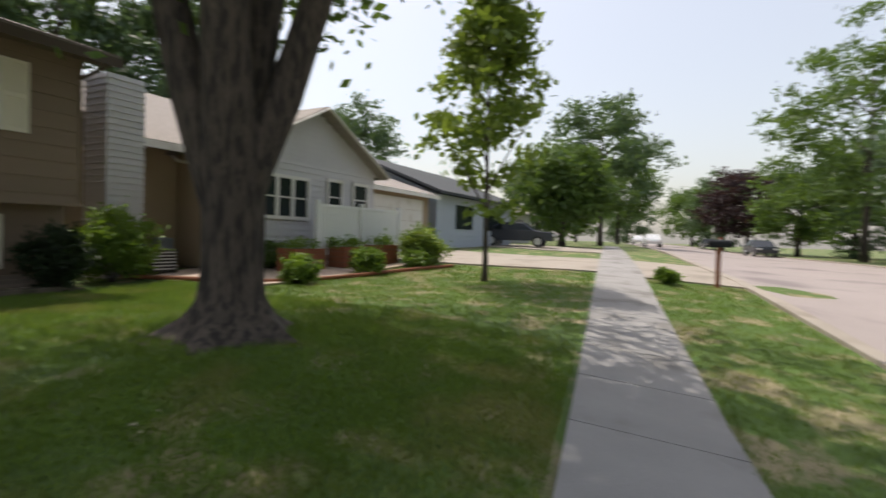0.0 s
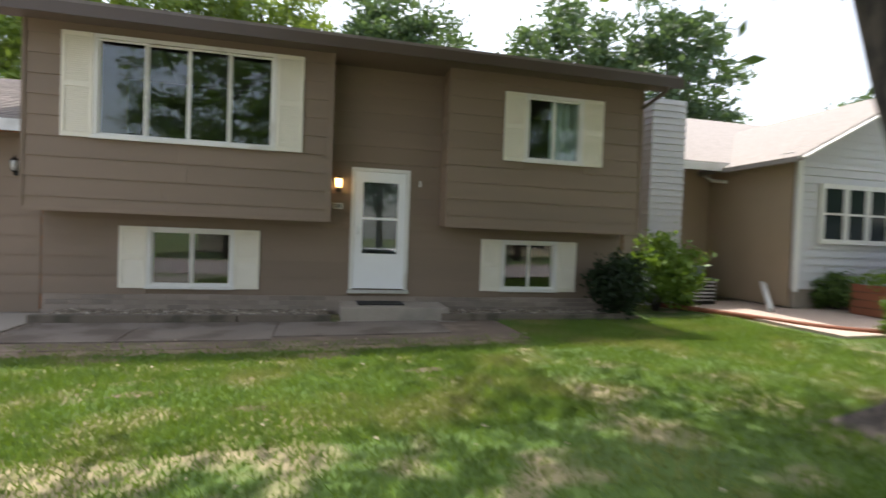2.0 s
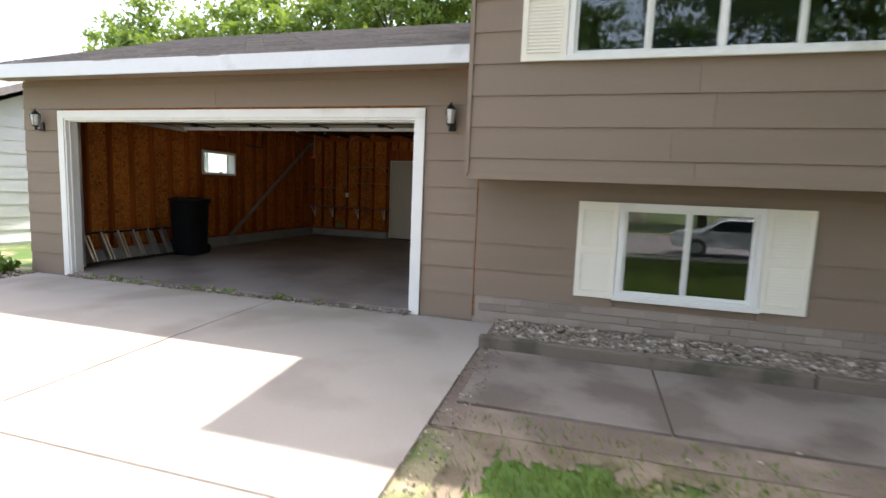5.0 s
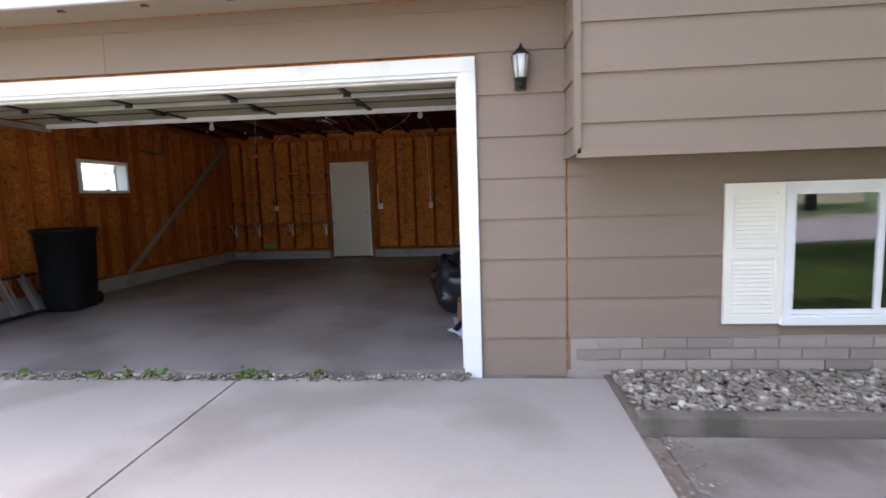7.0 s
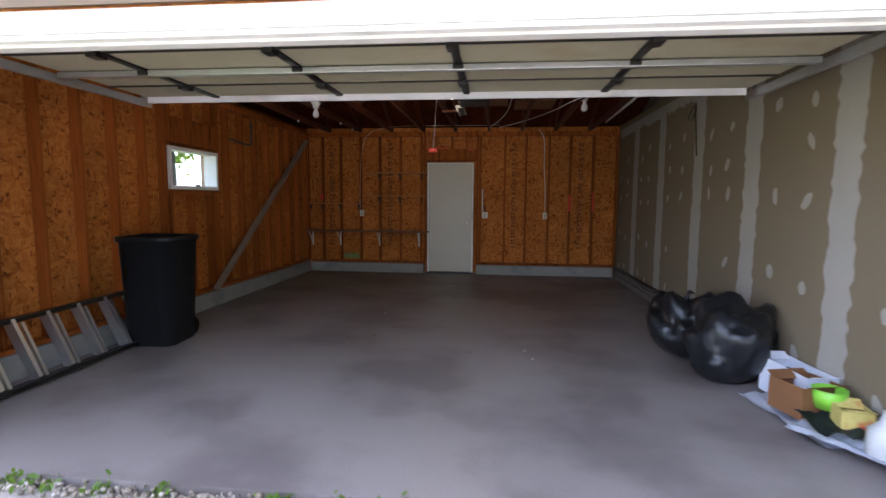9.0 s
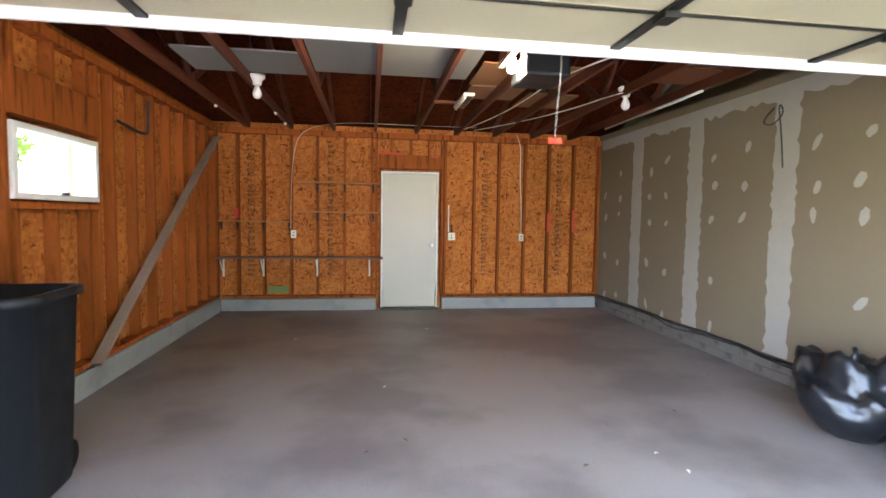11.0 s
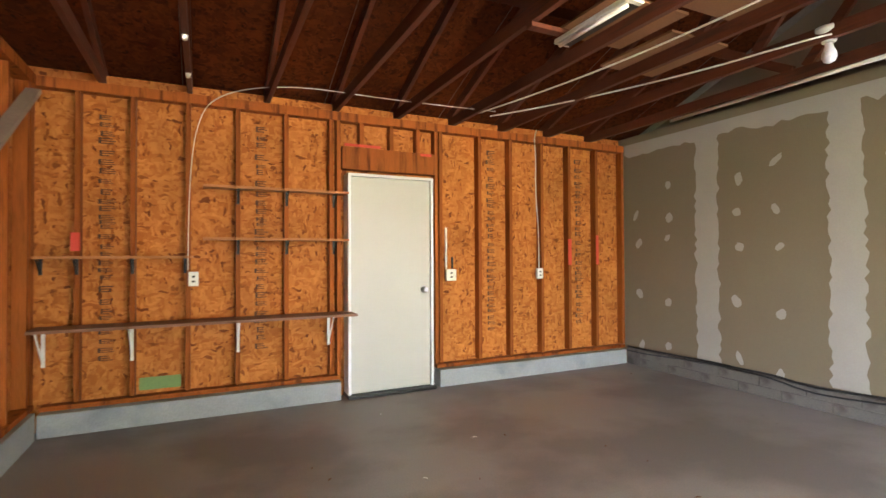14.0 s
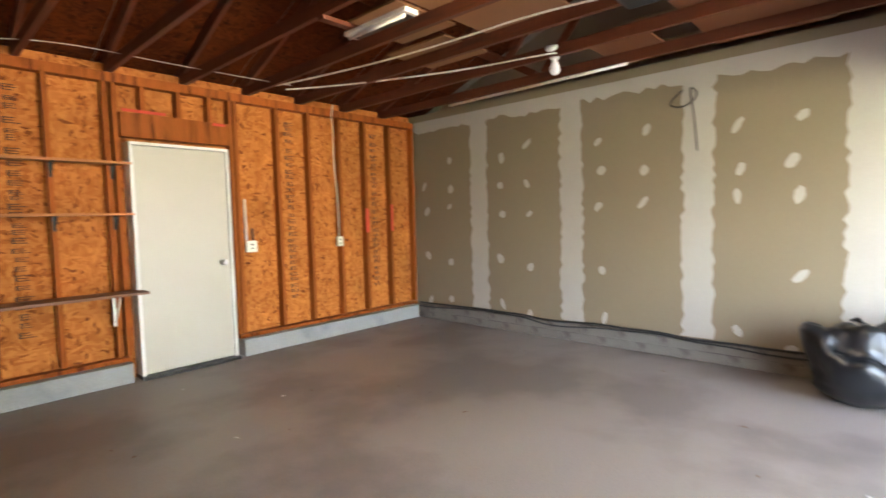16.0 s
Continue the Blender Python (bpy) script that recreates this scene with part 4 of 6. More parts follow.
for y in (2.1, 3.3, 4.48, 5.73, 6.98):
    ragged(wall_r, y - 0.13, y + 0.13, 0.2, 2.64, 0.004, 0.022)
bm = bmesh.new()
low, high = [], []
for k in range(100):
    y = 0.99 + k * 0.0717
    low.append(bm.verts.new((5.3645, y, 2.52 + rng.uniform(-0.03, 0.03) + 0.05 * noise.noise((y * 1.7, 0, 0)))))
    high.append(bm.verts.new((5.3645, y, 2.66)))
for k in range(99):
    bm.faces.new((low[k], low[k + 1], high[k + 1], high[k]))
part("joint_tape", bm, MUD, wall_r)
for col, y in enumerate((1.3, 1.65, 2.5, 2.92, 3.74, 4.16, 4.97, 5.39, 6.28, 6.67, 7.43, 7.88)):
    for z in (0.24, 0.8, 1.44, 1.78, 2.1):
        if rng.random() < 0.12:
            continue
        yy, zz = y + rng.uniform(-0.04, 0.04), z + rng.uniform(-0.07, 0.07)
        a, b, turn = rng.uniform(0.028, 0.048), rng.uniform(0.042, 0.078), rng.uniform(-0.9, 0.9)
        bm = bmesh.new()
        ring = []
        for k in range(14):
            t = k * math.tau / 14
            r = rng.uniform(0.85, 1.12)
            u, w = a * r * math.cos(t), b * r * math.sin(t)
            ring.append(bm.verts.new((5.3665, yy + u * math.cos(turn) - w * math.sin(turn), zz + u * math.sin(turn) + w * math.cos(turn))))
        bm.faces.new(ring)
        part("filler_spot", bm, MUD, wall_r)

# ---- roof framing seen from below: one ceiling mesh of decking, and trusses ----
RIDGE = 4.53


def roof_z(y):
    return 2.64 + (4.15 - abs(y - RIDGE)) * 0.38


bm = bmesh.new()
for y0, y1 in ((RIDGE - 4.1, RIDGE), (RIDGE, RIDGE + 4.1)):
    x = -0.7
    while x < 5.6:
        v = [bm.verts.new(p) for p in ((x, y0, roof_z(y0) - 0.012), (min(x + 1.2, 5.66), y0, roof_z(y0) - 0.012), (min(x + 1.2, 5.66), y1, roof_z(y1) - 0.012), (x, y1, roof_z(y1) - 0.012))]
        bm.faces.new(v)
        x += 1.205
structure("ceiling", bm, DECKING, "orange brown strand board roof deck, roof shade put into its colour", "ceiling")
# lining shares the deck's shade-darkened colour
gable_fill("gable_lining", -0.635, -0.62, 0.5, 8.5, 2.66, 0.37, DECKING, "strand board lining of the garage gable, darkened for roof shade")
# framing lumber again, its colour darkened to carry the shade up among the trusses
RAFTER = material("shaded_rafter_lumber", (0.095, 0.020, 0.0035), 0.7, vary=0.3, scale=2.5, fine=30, bump=0.3, stretch=(6, 0.5, 6), island="object", second=(0.05, 0.012, 0.003), amount=0.15, spots=3)
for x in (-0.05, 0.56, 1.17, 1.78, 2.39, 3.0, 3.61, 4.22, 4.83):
    tr = thing("roof_truss", "rough timber roof truss, brown deepened for roof shade", "truss", (x, RIDGE, 2.66), group="roof trusses")
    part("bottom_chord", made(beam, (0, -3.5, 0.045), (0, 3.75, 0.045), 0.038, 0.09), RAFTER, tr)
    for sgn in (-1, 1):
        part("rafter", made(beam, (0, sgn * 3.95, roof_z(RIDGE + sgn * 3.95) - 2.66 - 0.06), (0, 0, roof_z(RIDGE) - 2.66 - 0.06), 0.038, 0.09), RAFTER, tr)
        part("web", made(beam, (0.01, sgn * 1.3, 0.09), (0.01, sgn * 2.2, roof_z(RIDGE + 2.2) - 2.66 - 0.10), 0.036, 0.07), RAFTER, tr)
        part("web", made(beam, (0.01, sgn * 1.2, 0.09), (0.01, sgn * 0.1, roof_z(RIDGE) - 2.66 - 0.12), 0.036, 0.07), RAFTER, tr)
# boards stored across the chords
CARD = material("cardboard", (0.19, 0.085, 0.03), 0.8, vary=0.15, scale=3)
GREYBOARD = material("grey_foam_board", (0.19, 0.185, 0.165), 0.8, vary=0.08, scale=2)
PLY = material("plywood_scrap", (0.13, 0.042, 0.011), 0.7, vary=0.2, scale=4, stretch=(1, 6, 1))
for label, mt, x0, x1, y0, y1 in (("grey foam board stored on the trusses", GREYBOARD, 0.1, 1.15, 4.85, 5.5), ("grey foam board stored on the trusses", GREYBOARD, 1.2, 2.62, 4.4, 5.35), ("plywood scrap stored on the trusses", PLY, 0.0, 2.2, 3.4, 4.15), ("cardboard sheet stored on the trusses", CARD, 2.68, 3.6, 4.8, 5.5),
                                  ("cardboard sheet stored on the trusses", CARD, 2.72, 3.3, 5.55, 6.1), ("cardboard sheet stored on the trusses", CARD, 3.4, 3.95, 5.75, 6.4), ("plywood scrap stored on the trusses", PLY, 3.65, 5.2, 3.5, 4.3), ("plywood scrap stored on the trusses", PLY, 2.9, 5.2, 2.5, 3.2), ("plywood scrap stored on the trusses", PLY, 4.3, 5.1, 4.6, 5.1)):
    t = thing("stored_board", label, "board", ((x0 + x1) / 2, (y0 + y1) / 2, 2.752))
    part("panel", made(box, (x0 - x1) / 2, (x1 - x0) / 2, (y0 - y1) / 2, (y1 - y0) / 2, 0, 0.016), mt, t)
for k, (x, y0, y1) in enumerate(((4.82, 4.9, 6.2), (4.84, 5.2, 7.0))):
    t = thing("plastic_pipe", "long white plastic pipe hung beside the wall", "pipe", (x, (y0 + y1) / 2, 2.648))
    part("tube", made(tube, [(0, (y0 - y1) / 2, 0.0), (0.04, (y1 - y0) / 2, 0.0)], 0.014), TRIM, t)
brace = thing("lumber_brace", "grey weathered board leaning across the studs", "board", (-0.40, 6.3, 0.2))
part("board", made(beam, (0.02, -1.68, 0.03), (0.0, 1.53, 2.27), 0.03, 0.085, (1, 0, 0)), material("weathered_board", (0.27, 0.20, 0.15), 0.8, vary=0.2, scale=3), brace)


# ---- bulbs and the tube light ----
def bulb_holder(at, label, lit=False):
    t = thing("bulb_holder", label, "lamp", at)
    part("base", made(lathe, [(0.055, 0.0), (0.055, -0.02), (0.035, -0.035), (0.028, -0.07)]), TRIM, t)
    t.scale = (1.35, 1.35, 1.35)
    part("bulb", made(lathe, [(0.014, -0.07), (0.018, -0.09), (0.03, -0.12), (0.032, -0.14), (0.022, -0.16), (0.004, -0.168)]), glow("lit_bulb", (1.0, 0.75, 0.45), 25.0) if lit else material("frosted_bulb", (0.75, 0.74, 0.78), 0.3, vary=0.02, bump=0), t)
    return t


bulb_holder((4.25, 5.28, 2.745), "white porcelain bulb holder with an unlit bulb")
bulb_holder((0.63, 5.56, 2.745), "white porcelain bulb holder with an unlit bulb")
fl = thing("tube_light", "narrow white fluorescent shop light under a joist", "lamp", (2.66, 5.65, 2.632))
part("mounting_board", made(box, -0.29, 0.0, 0.2, 0.26, 0.0, 0.028, 0.003), RAFTER, fl)
part("housing", made(box, -0.055, 0.055, -0.3, 0.3, -0.03, 0.0, 0.006), TRIM, fl)
part("reflector", made(box, -0.02, 0.045, -0.27, 0.27, -0.036, -0.031), DARKMETAL, fl)
part("tube", made(tube, [(-0.035, -0.27, -0.045), (-0.035, 0.27, -0.045)], 0.012), TRIM, fl)
for k, (x, y) in enumerate(((-0.05, 6.6), (0.56, 6.9), (0.56, 7.6))):
    t = thing("wire_nut", "small white wire end hanging from the ceiling", "wire", (x, y, 2.66))
    part("nut", made(lathe, [(0.012, 0.02), (0.02, 0.0), (0.014, -0.03)], sides=8), TRIM, t)

# ---- overhead door, tracks and opener ----
OD = material("cream_door_skin", (0.38, 0.345, 0.23), 0.6, vary=0.08, scale=2, second=(0.36, 0.29, 0.18), amount=0.08)
od = thing("overhead_door", "cream sectional garage door rolled up under the ceiling", "garage door", (2.44, 1.1, 2.27))
od.scale = (1.0, 0.82, 1.0)
for k in range(4):
    part("section", made(box, -2.5, 2.5, -1.0 + k * 0.535, -0.475 + k * 0.535, 0.0, 0.04, 0.004), OD, od)
    part("rail", made(box, -2.5, 2.5, -1.0 + k * 0.535, -0.985 + k * 0.535, -0.012, 0.0), DARKMETAL, od)
part("strut", made(box, -2.5, 2.5, 0.02, 0.08, -0.05, -0.012, 0.004), STEEL, od)
part("bottom_seal", made(box, -2.5, 2.5, 1.14, 1.165, -0.05, 0.045, 0.004), GREYFASCIA, od)
for x in (-0.75, 0.32, 1.42, -1.85):
    part("stile", made(box, x - 0.025, x + 0.025, -1.0, 1.13, -0.016, -0.001), DARKMETAL, od)
    for y in (-0.475, 0.06, 0.595):
        part("hinge", made(box, x - 0.035, x + 0.035, y - 0.06, y + 0.06, -0.045, -0.016, 0.006), DARKMETAL, od)
for sgn in (-1, 1):
    t = thing("door_track", "galvanized overhead door track with rollers", "track", (2.44 + sgn * 2.56, 1.3, 2.2))
    part("rail", made(box, -0.02, 0.02, -1.1, 0.85, 0.0, 0.06, 0.004), STEEL, t)
    part("post", made(box, -0.02, 0.02, -1.15, -1.1, -2.15, 0.0, 0.004), STEEL, t)
    part("hanger", made(box, -0.012, 0.012, 0.75, 0.8, 0.06, 0.46), STEEL, t)
op = thing("door_opener", "black garage door opener with a lit bulb", "opener", (2.66, 4.0, 2.52))
part("case", made(box, 0.09, 0.41, -0.19, 0.19, -0.13, 0.03, 0.02), BLACK, op)
part("crossbar", made(box, -0.29, 0.37, -0.02, 0.02, 0.115, 0.141), STEEL, op)
part("rail", made(box, -0.02, 0.02, -3.05, 0.15, 0.0, 0.03), STEEL, op)
for sgn in (-1, 1):
    part("hanger", made(box, 0.22 + sgn * 0.1 - 0.012, 0.22 + sgn * 0.1 + 0.012, -0.01, 0.01, 0.03, 0.14), STEEL, op)
b = part("bulb", made(lathe, [(0.013, 0.1), (0.026, 0.06), (0.032, 0.015), (0.025, -0.018), (0.005, -0.03)]), glow("lit_opener_bulb", (1.0, 0.78, 0.42), 30.0), op, "glowing warm bulb")
b.location = (0.03, -0.05, -0.06)
b.visible_shadow = False
t = thing("release_cord", "thin release cord with a red handle under the opener rail", "cord", (2.645, 2.90, 2.52))
part("cord", made(tube, [(0, 0, 0.005), (0.003, 0, -0.35), (-0.02, 0, -0.7)], 0.0015, 5), TRIM, t)
part("grip", made(box, -0.055, 0.015, -0.008, 0.008, -0.73, -0.7, 0.004), RED, t)

# ---- things on the floor ----
bin_t = thing("rubbish_bin", "tall open black plastic rubbish bin", "bin", (-0.06, 3.12, 0.0), 4)
bm = bmesh.new()
rings = []
for w, z in ((0.215, 0.0), (0.225, 0.02), (0.262, 0.98), (0.285, 0.985), (0.285, 1.03), (0.25, 1.03), (0.20, 0.06)):
    ring = []
    for k in range(24):
        a = k * math.tau / 24 + math.tau / 48
        c, s = math.cos(a), math.sin(a)
        q = (abs(c) ** 12 + abs(s) ** 12) ** (-1 / 12)
        ring.append(bm.verts.new((w * c * q, w * s * q, z)))
    rings.append(ring)
for r0, r1 in zip(rings, rings[1:]):
    for k in range(24):
        bm.faces.new((r0[k], r0[(k + 1) % 24], r1[(k + 1) % 24], r1[k])).smooth = True
bm.faces.new(rings[0][::-1])
bm.faces.new(rings[-1])
part("tub", bm, BLACK, bin_t)
for sgn in (-1, 1):
    part("wheel", made(tube, [(sgn * 0.19, 0.24, 0.09), (sgn * 0.14, 0.24, 0.09)], 0.085, 16), BLACK, bin_t)
part("handle", made(tube, [(-0.2, 0.27, 0.95), (-0.2, 0.33, 0.98), (0.2, 0.33, 0.98), (0.2, 0.27, 0.95)], 0.014), BLACK, bin_t)
BAG = material("black_bag_film", (0.008, 0.009, 0.011), 0.34, vary=0.2, scale=6, fine=14, bump=1.0)


def bag(at, size, seed, rz):
    t = thing("rubbish_bag", "shiny black full rubbish bag on the floor", "rubbish bag", at, rz, "rubbish bags by the drywall")
    bm = bmesh.new()
    bmesh.ops.create_icosphere(bm, subdivisions=4, radius=1)
    for v in bm.verts:
        d = v.co.copy()
        fold = 1 + 0.34 * noise.noise(d * 1.5 + Vector((seed, 0, 0))) + 0.16 * abs(noise.noise(Vector((math.atan2(d.y, d.x) * 3.2, d.z * 1.2, seed)))) + 0.07 * noise.noise(d * 5.5) + 0.03 * noise.noise(d * 13)
        v.co = Vector((d.x * size[0] * fold, d.y * size[1] * fold, max(0.0, (d.z * 0.52 + 0.48) * size[2] * fold)))
    for f in bm.faces:
        f.smooth = True
    part("body", bm, BAG, t)
    kn = bmesh.new()
    top = size[2] * 1.0
    tube(kn, [(0, 0, top - 0.08), (0.02, 0.0, top - 0.02), (0.04, 0.02, top), (0.10, 0.05, top - 0.02)], [0.03, 0.014, 0.018, 0.008], 7)
    part("knot", kn, BAG, t)


bag((4.88, 3.30, 0), (0.27, 0.31, 0.58), 2.0, 10)
bag((5.0, 2.70, 0), (0.29, 0.34, 0.58), 7.0, 120)
lad = thing("ladder", "aluminium extension ladder lying on its side", "ladder", (-0.27, 2.25, 0.0))
for dx, dz in ((0.10, 0.04), (-0.10, 0.48)):
    part("rail", made(beam, (dx, -1.15, dz), (dx, 0.95, dz), 0.03, 0.07, (1, 0, 0)), DARKMETAL, lad)
for k in range(7):
    y = -0.95 + k * 0.29
    part("rung", made(beam, (0.10, y, 0.06), (-0.10, y, 0.48), 0.08, 0.03, (0, 1, 0)), STEEL, lad)
    part("rung", made(beam, (0.09, y + 0.09, 0.05), (-0.09, y + 0.09, 0.45), 0.02, 0.025, (0, 1, 0)), STEEL, lad)
# loose rubbish by the drywall
PAPER = material("white_paper", (0.72, 0.74, 0.80), 0.8, vary=0.06, scale=6)


def sheet_thing(name, label, at, w, h, rz, mat, seed):
    t = thing(name, label, "rubbish", at, rz)
    bm = bmesh.new()
    n = 8
    g = [[bm.verts.new((w * (i / n - 0.5), h * (j / n - 0.5), 0.03 + 0.035 * noise.noise((i * 0.6, j * 0.6, seed)))) for i in range(n + 1)] for j in range(n + 1)]
    for a, b in zip(g, g[1:]):
        for i in range(n):
            bm.faces.new((a[i], a[i + 1], b[i + 1], b[i]))
    bmesh.ops.solidify(bm, geom=list(bm.faces), thickness=0.004)
    part("sheet", bm, mat, t)


sheet_thing("paper_sheet", "crumpled white plastic sheet on the floor", (5.2, 1.62, 0), 0.36, 0.8, 8, PAPER, 1)
sheet_thing("paper_sheet", "crumpled white plastic sheet on the floor", (5.24, 1.2, 0.04), 0.32, 0.6, 30, PAPER, 5)
sheet_thing("dark_cloth", "crumpled dark green tarp on the floor", (5.24, 1.5, 0.09), 0.32, 0.7, -10, material("dark_tarp", (0.03, 0.045, 0.04), 0.6, vary=0.2), 9)


def carton(name, label, at, size, rz, mat):
    t = thing(name, label, "box", at, rz)
    w, d, h = size
    part("body", boxes((-w, w, -d, -d + 0.006, 0, h), (-w, w, d - 0.006, d, 0, h), (-w, -w + 0.006, -d + 0.006, d - 0.006, 0, h), (w - 0.006, w, -d + 0.006, d - 0.006, 0, h), (-w + 0.006, w - 0.006, -d + 0.006, d - 0.006, 0, 0.006)), mat, t)
    part("flap", made(beam, (-w * 0.9, -d, h), (w * 0.9, -d, h), 0.005, 0.08, (0, -1, 0.5)), mat, t)
    part("flap", made(beam, (-w * 0.9, d, h), (w * 0.9, d, h), 0.005, 0.08, (0, 1, 0.6)), mat, t)
    return t


carton("cardboard_box", "open brown cardboard box", (5.21, 1.64, 0.06), (0.15, 0.13, 0.2), 15, CARD)
carton("cardboard_box", "yellow carton with a red patch", (5.28, 1.32, 0.1), (0.08, 0.07, 0.12), -12, material("yellow_carton", (0.6, 0.5, 0.15), 0.6, second=(0.5, 0.04, 0.02), amount=0.25, spots=7))
carton("cardboard_box", "flattened pale carton against the wall", (5.3, 1.9, 0.02), (0.1, 0.25, 0.25), 4, PAPER)
t = thing("green_pot", "bright green plastic tub among the rubbish", "tub", (5.25, 1.48, 0.15))
part("tub", made(lathe, [(0.07, 0), (0.09, 0.12), (0.095, 0.12), (0.08, 0.02)]), material("lime_plastic", (0.25, 0.6, 0.05), 0.4), t)
t = thing("bottle", "clear grey plastic jug among the rubbish", "bottle", (5.27, 1.06, 0.05))
part("body", made(lathe, [(0.07, 0), (0.08, 0.02), (0.08, 0.15), (0.03, 0.2), (0.02, 0.24), (0.02, 0.26)]), material("milky_plastic", (0.5, 0.5, 0.48), 0.3), t)
rng = random.Random(31)
LEAF = material("dry_leaf", (0.16, 0.08, 0.035), 0.9, vary=0.3)
for k in range(26):
    x, y = rng.uniform(0.2, 5.1), rng.uniform(2.5, 7.7)
    if 0.0 < x < 1.6 and y < 4.2:
        continue
    t = thing("dry_leaf", "small dry brown leaf on the slab" if k % 3 else "tiny pale wood chip on the slab", "leaf" if k % 3 else "wood chip", (x, y, 0.0), rng.uniform(0, 360))
    bm = bmesh.new()
    s = rng.uniform(0.012, 0.03)
    v = [bm.verts.new(p) for p in ((-s, 0, 0.003), (0, -s * 0.4, 0.008), (s, 0, 0.002), (0, s * 0.4, 0.006))]
    bm.faces.new((v[0], v[1], v[2]))
    bm.faces.new((v[0], v[2], v[3]))
    part("blade", bm, LEAF if k % 3 else TRIM, t)

for o in [q for q in bpy.data.objects if q not in EARLIER and q.parent is None]:
    if o.name.split(".")[0] in ("paper_sheet", "dark_cloth", "cardboard_box", "green_pot", "bottle"):
        o.location += Vector((-0.06, 0.33, 0))
    if o.name.split(".")[0] not in ("overhead_door", "door_track"):
        o.location += INNER
for name in ("wall_left", "wall_back", "wall_right", "wall_left_outer"):
    ob[name].location += INNER
bpy.data.objects["opener_lamp_light"].location += INNER
structure("wall_front_return", boxes((-0.82, -0.10 - 0.06, 0.12, 0.16, 0.0, 2.62), (5.0, 5.6, 0.12, 0.16, 0.0, 2.62)), OSB, "strand board beside the door opening", "wall")


# ---- trees and shrubs ----
def leaf_material(name, colour, vary=0.35, **more):
    m = material(name, colour, 0.55, vary=vary, scale=2, bump=0, island="island", **more)
    nt = m.node_tree
    bs, out = nt.nodes["Principled BSDF"], nt.nodes["Material Output"]
    tr, mix = nt.nodes.new("ShaderNodeBsdfTranslucent"), nt.nodes.new("ShaderNodeMixShader")
    tr.inputs[0].default_value = (colour[0] * 1.9, colour[1] * 1.7, colour[2] * 0.9, 1)
    mix.inputs[0].default_value = 0.38
    nt.links.new(bs.outputs[0], mix.inputs[1])
    nt.links.new(tr.outputs[0], mix.inputs[2])
    nt.links.new(mix.outputs[0], out.inputs[0])
    return m


MAPLE = leaf_material("maple_leaf", (0.075, 0.135, 0.030))
SUNLEAF = leaf_material("light_leaf", (0.135, 0.205, 0.045))
ASHLEAF = leaf_material("grey_green_leaf", (0.065, 0.115, 0.055))
PLUMLEAF = leaf_material("purple_leaf", (0.030, 0.016, 0.022))
SHRUB = leaf_material("shrub_leaf", (0.11, 0.19, 0.03))
NEEDLE = leaf_material("dark_shrub_leaf", (0.020, 0.040, 0.018))


def leaf_cloud(name, clumps, per, size, spread, mat, parent, seed, label=""):
    """Leaves as small folded quads scattered round the clump centres."""
    r = np.random.RandomState(seed)
    c = np.repeat(np.array(clumps, float), per, axis=0)
    n = len(c)
    p = c + r.normal(size=(n, 3)) * np.array(spread)
    a = r.normal(size=(n, 3))
    a /= np.linalg.norm(a, axis=1)[:, None]
    b = np.cross(a, r.normal(size=(n, 3)))
    b /= np.linalg.norm(b, axis=1)[:, None]
    s = (size * r.uniform(0.6, 1.3, n))[:, None]
    v = np.stack([p - a * s, p + b * s * 0.55, p + a * s, p - b * s * 0.55], 1).reshape(-1, 3)
    me = bpy.data.meshes.new(name)
    me.vertices.add(4 * n)
    me.vertices.foreach_set("co", v.ravel())
    me.loops.add(4 * n)
    me.loops.foreach_set("vertex_index", np.arange(4 * n))
    me.polygons.add(n)
    me.polygons.foreach_set("loop_start", np.arange(0, 4 * n, 4))
    me.update()
    me.materials.append(mat)
    o = new(name, me)
    o.parent = parent
    if label:
        tagged(o, label)
    return o


def crown_points(n, radii, centre, seed, hollow=0.45, cone=False):
    r = random.Random(seed)
    out = []
    while len(out) < n:
        d = Vector((r.gauss(0, 1), r.gauss(0, 1), r.gauss(0, 1))).normalized() * r.uniform(hollow, 1.0)
        k = 1 + 0.28 * noise.noise(d * 2.2 + Vector((seed, 0, 0)))
        p = Vector((d.x * radii[0], d.y * radii[1], d.z * radii[2])) * k
        if cone:
            w = max(0.10, 0.62 - 0.62 * p.z / radii[2])
            p.x, p.y = p.x * w, p.y * w
        out.append(tuple(Vector(centre) + p))
    return out


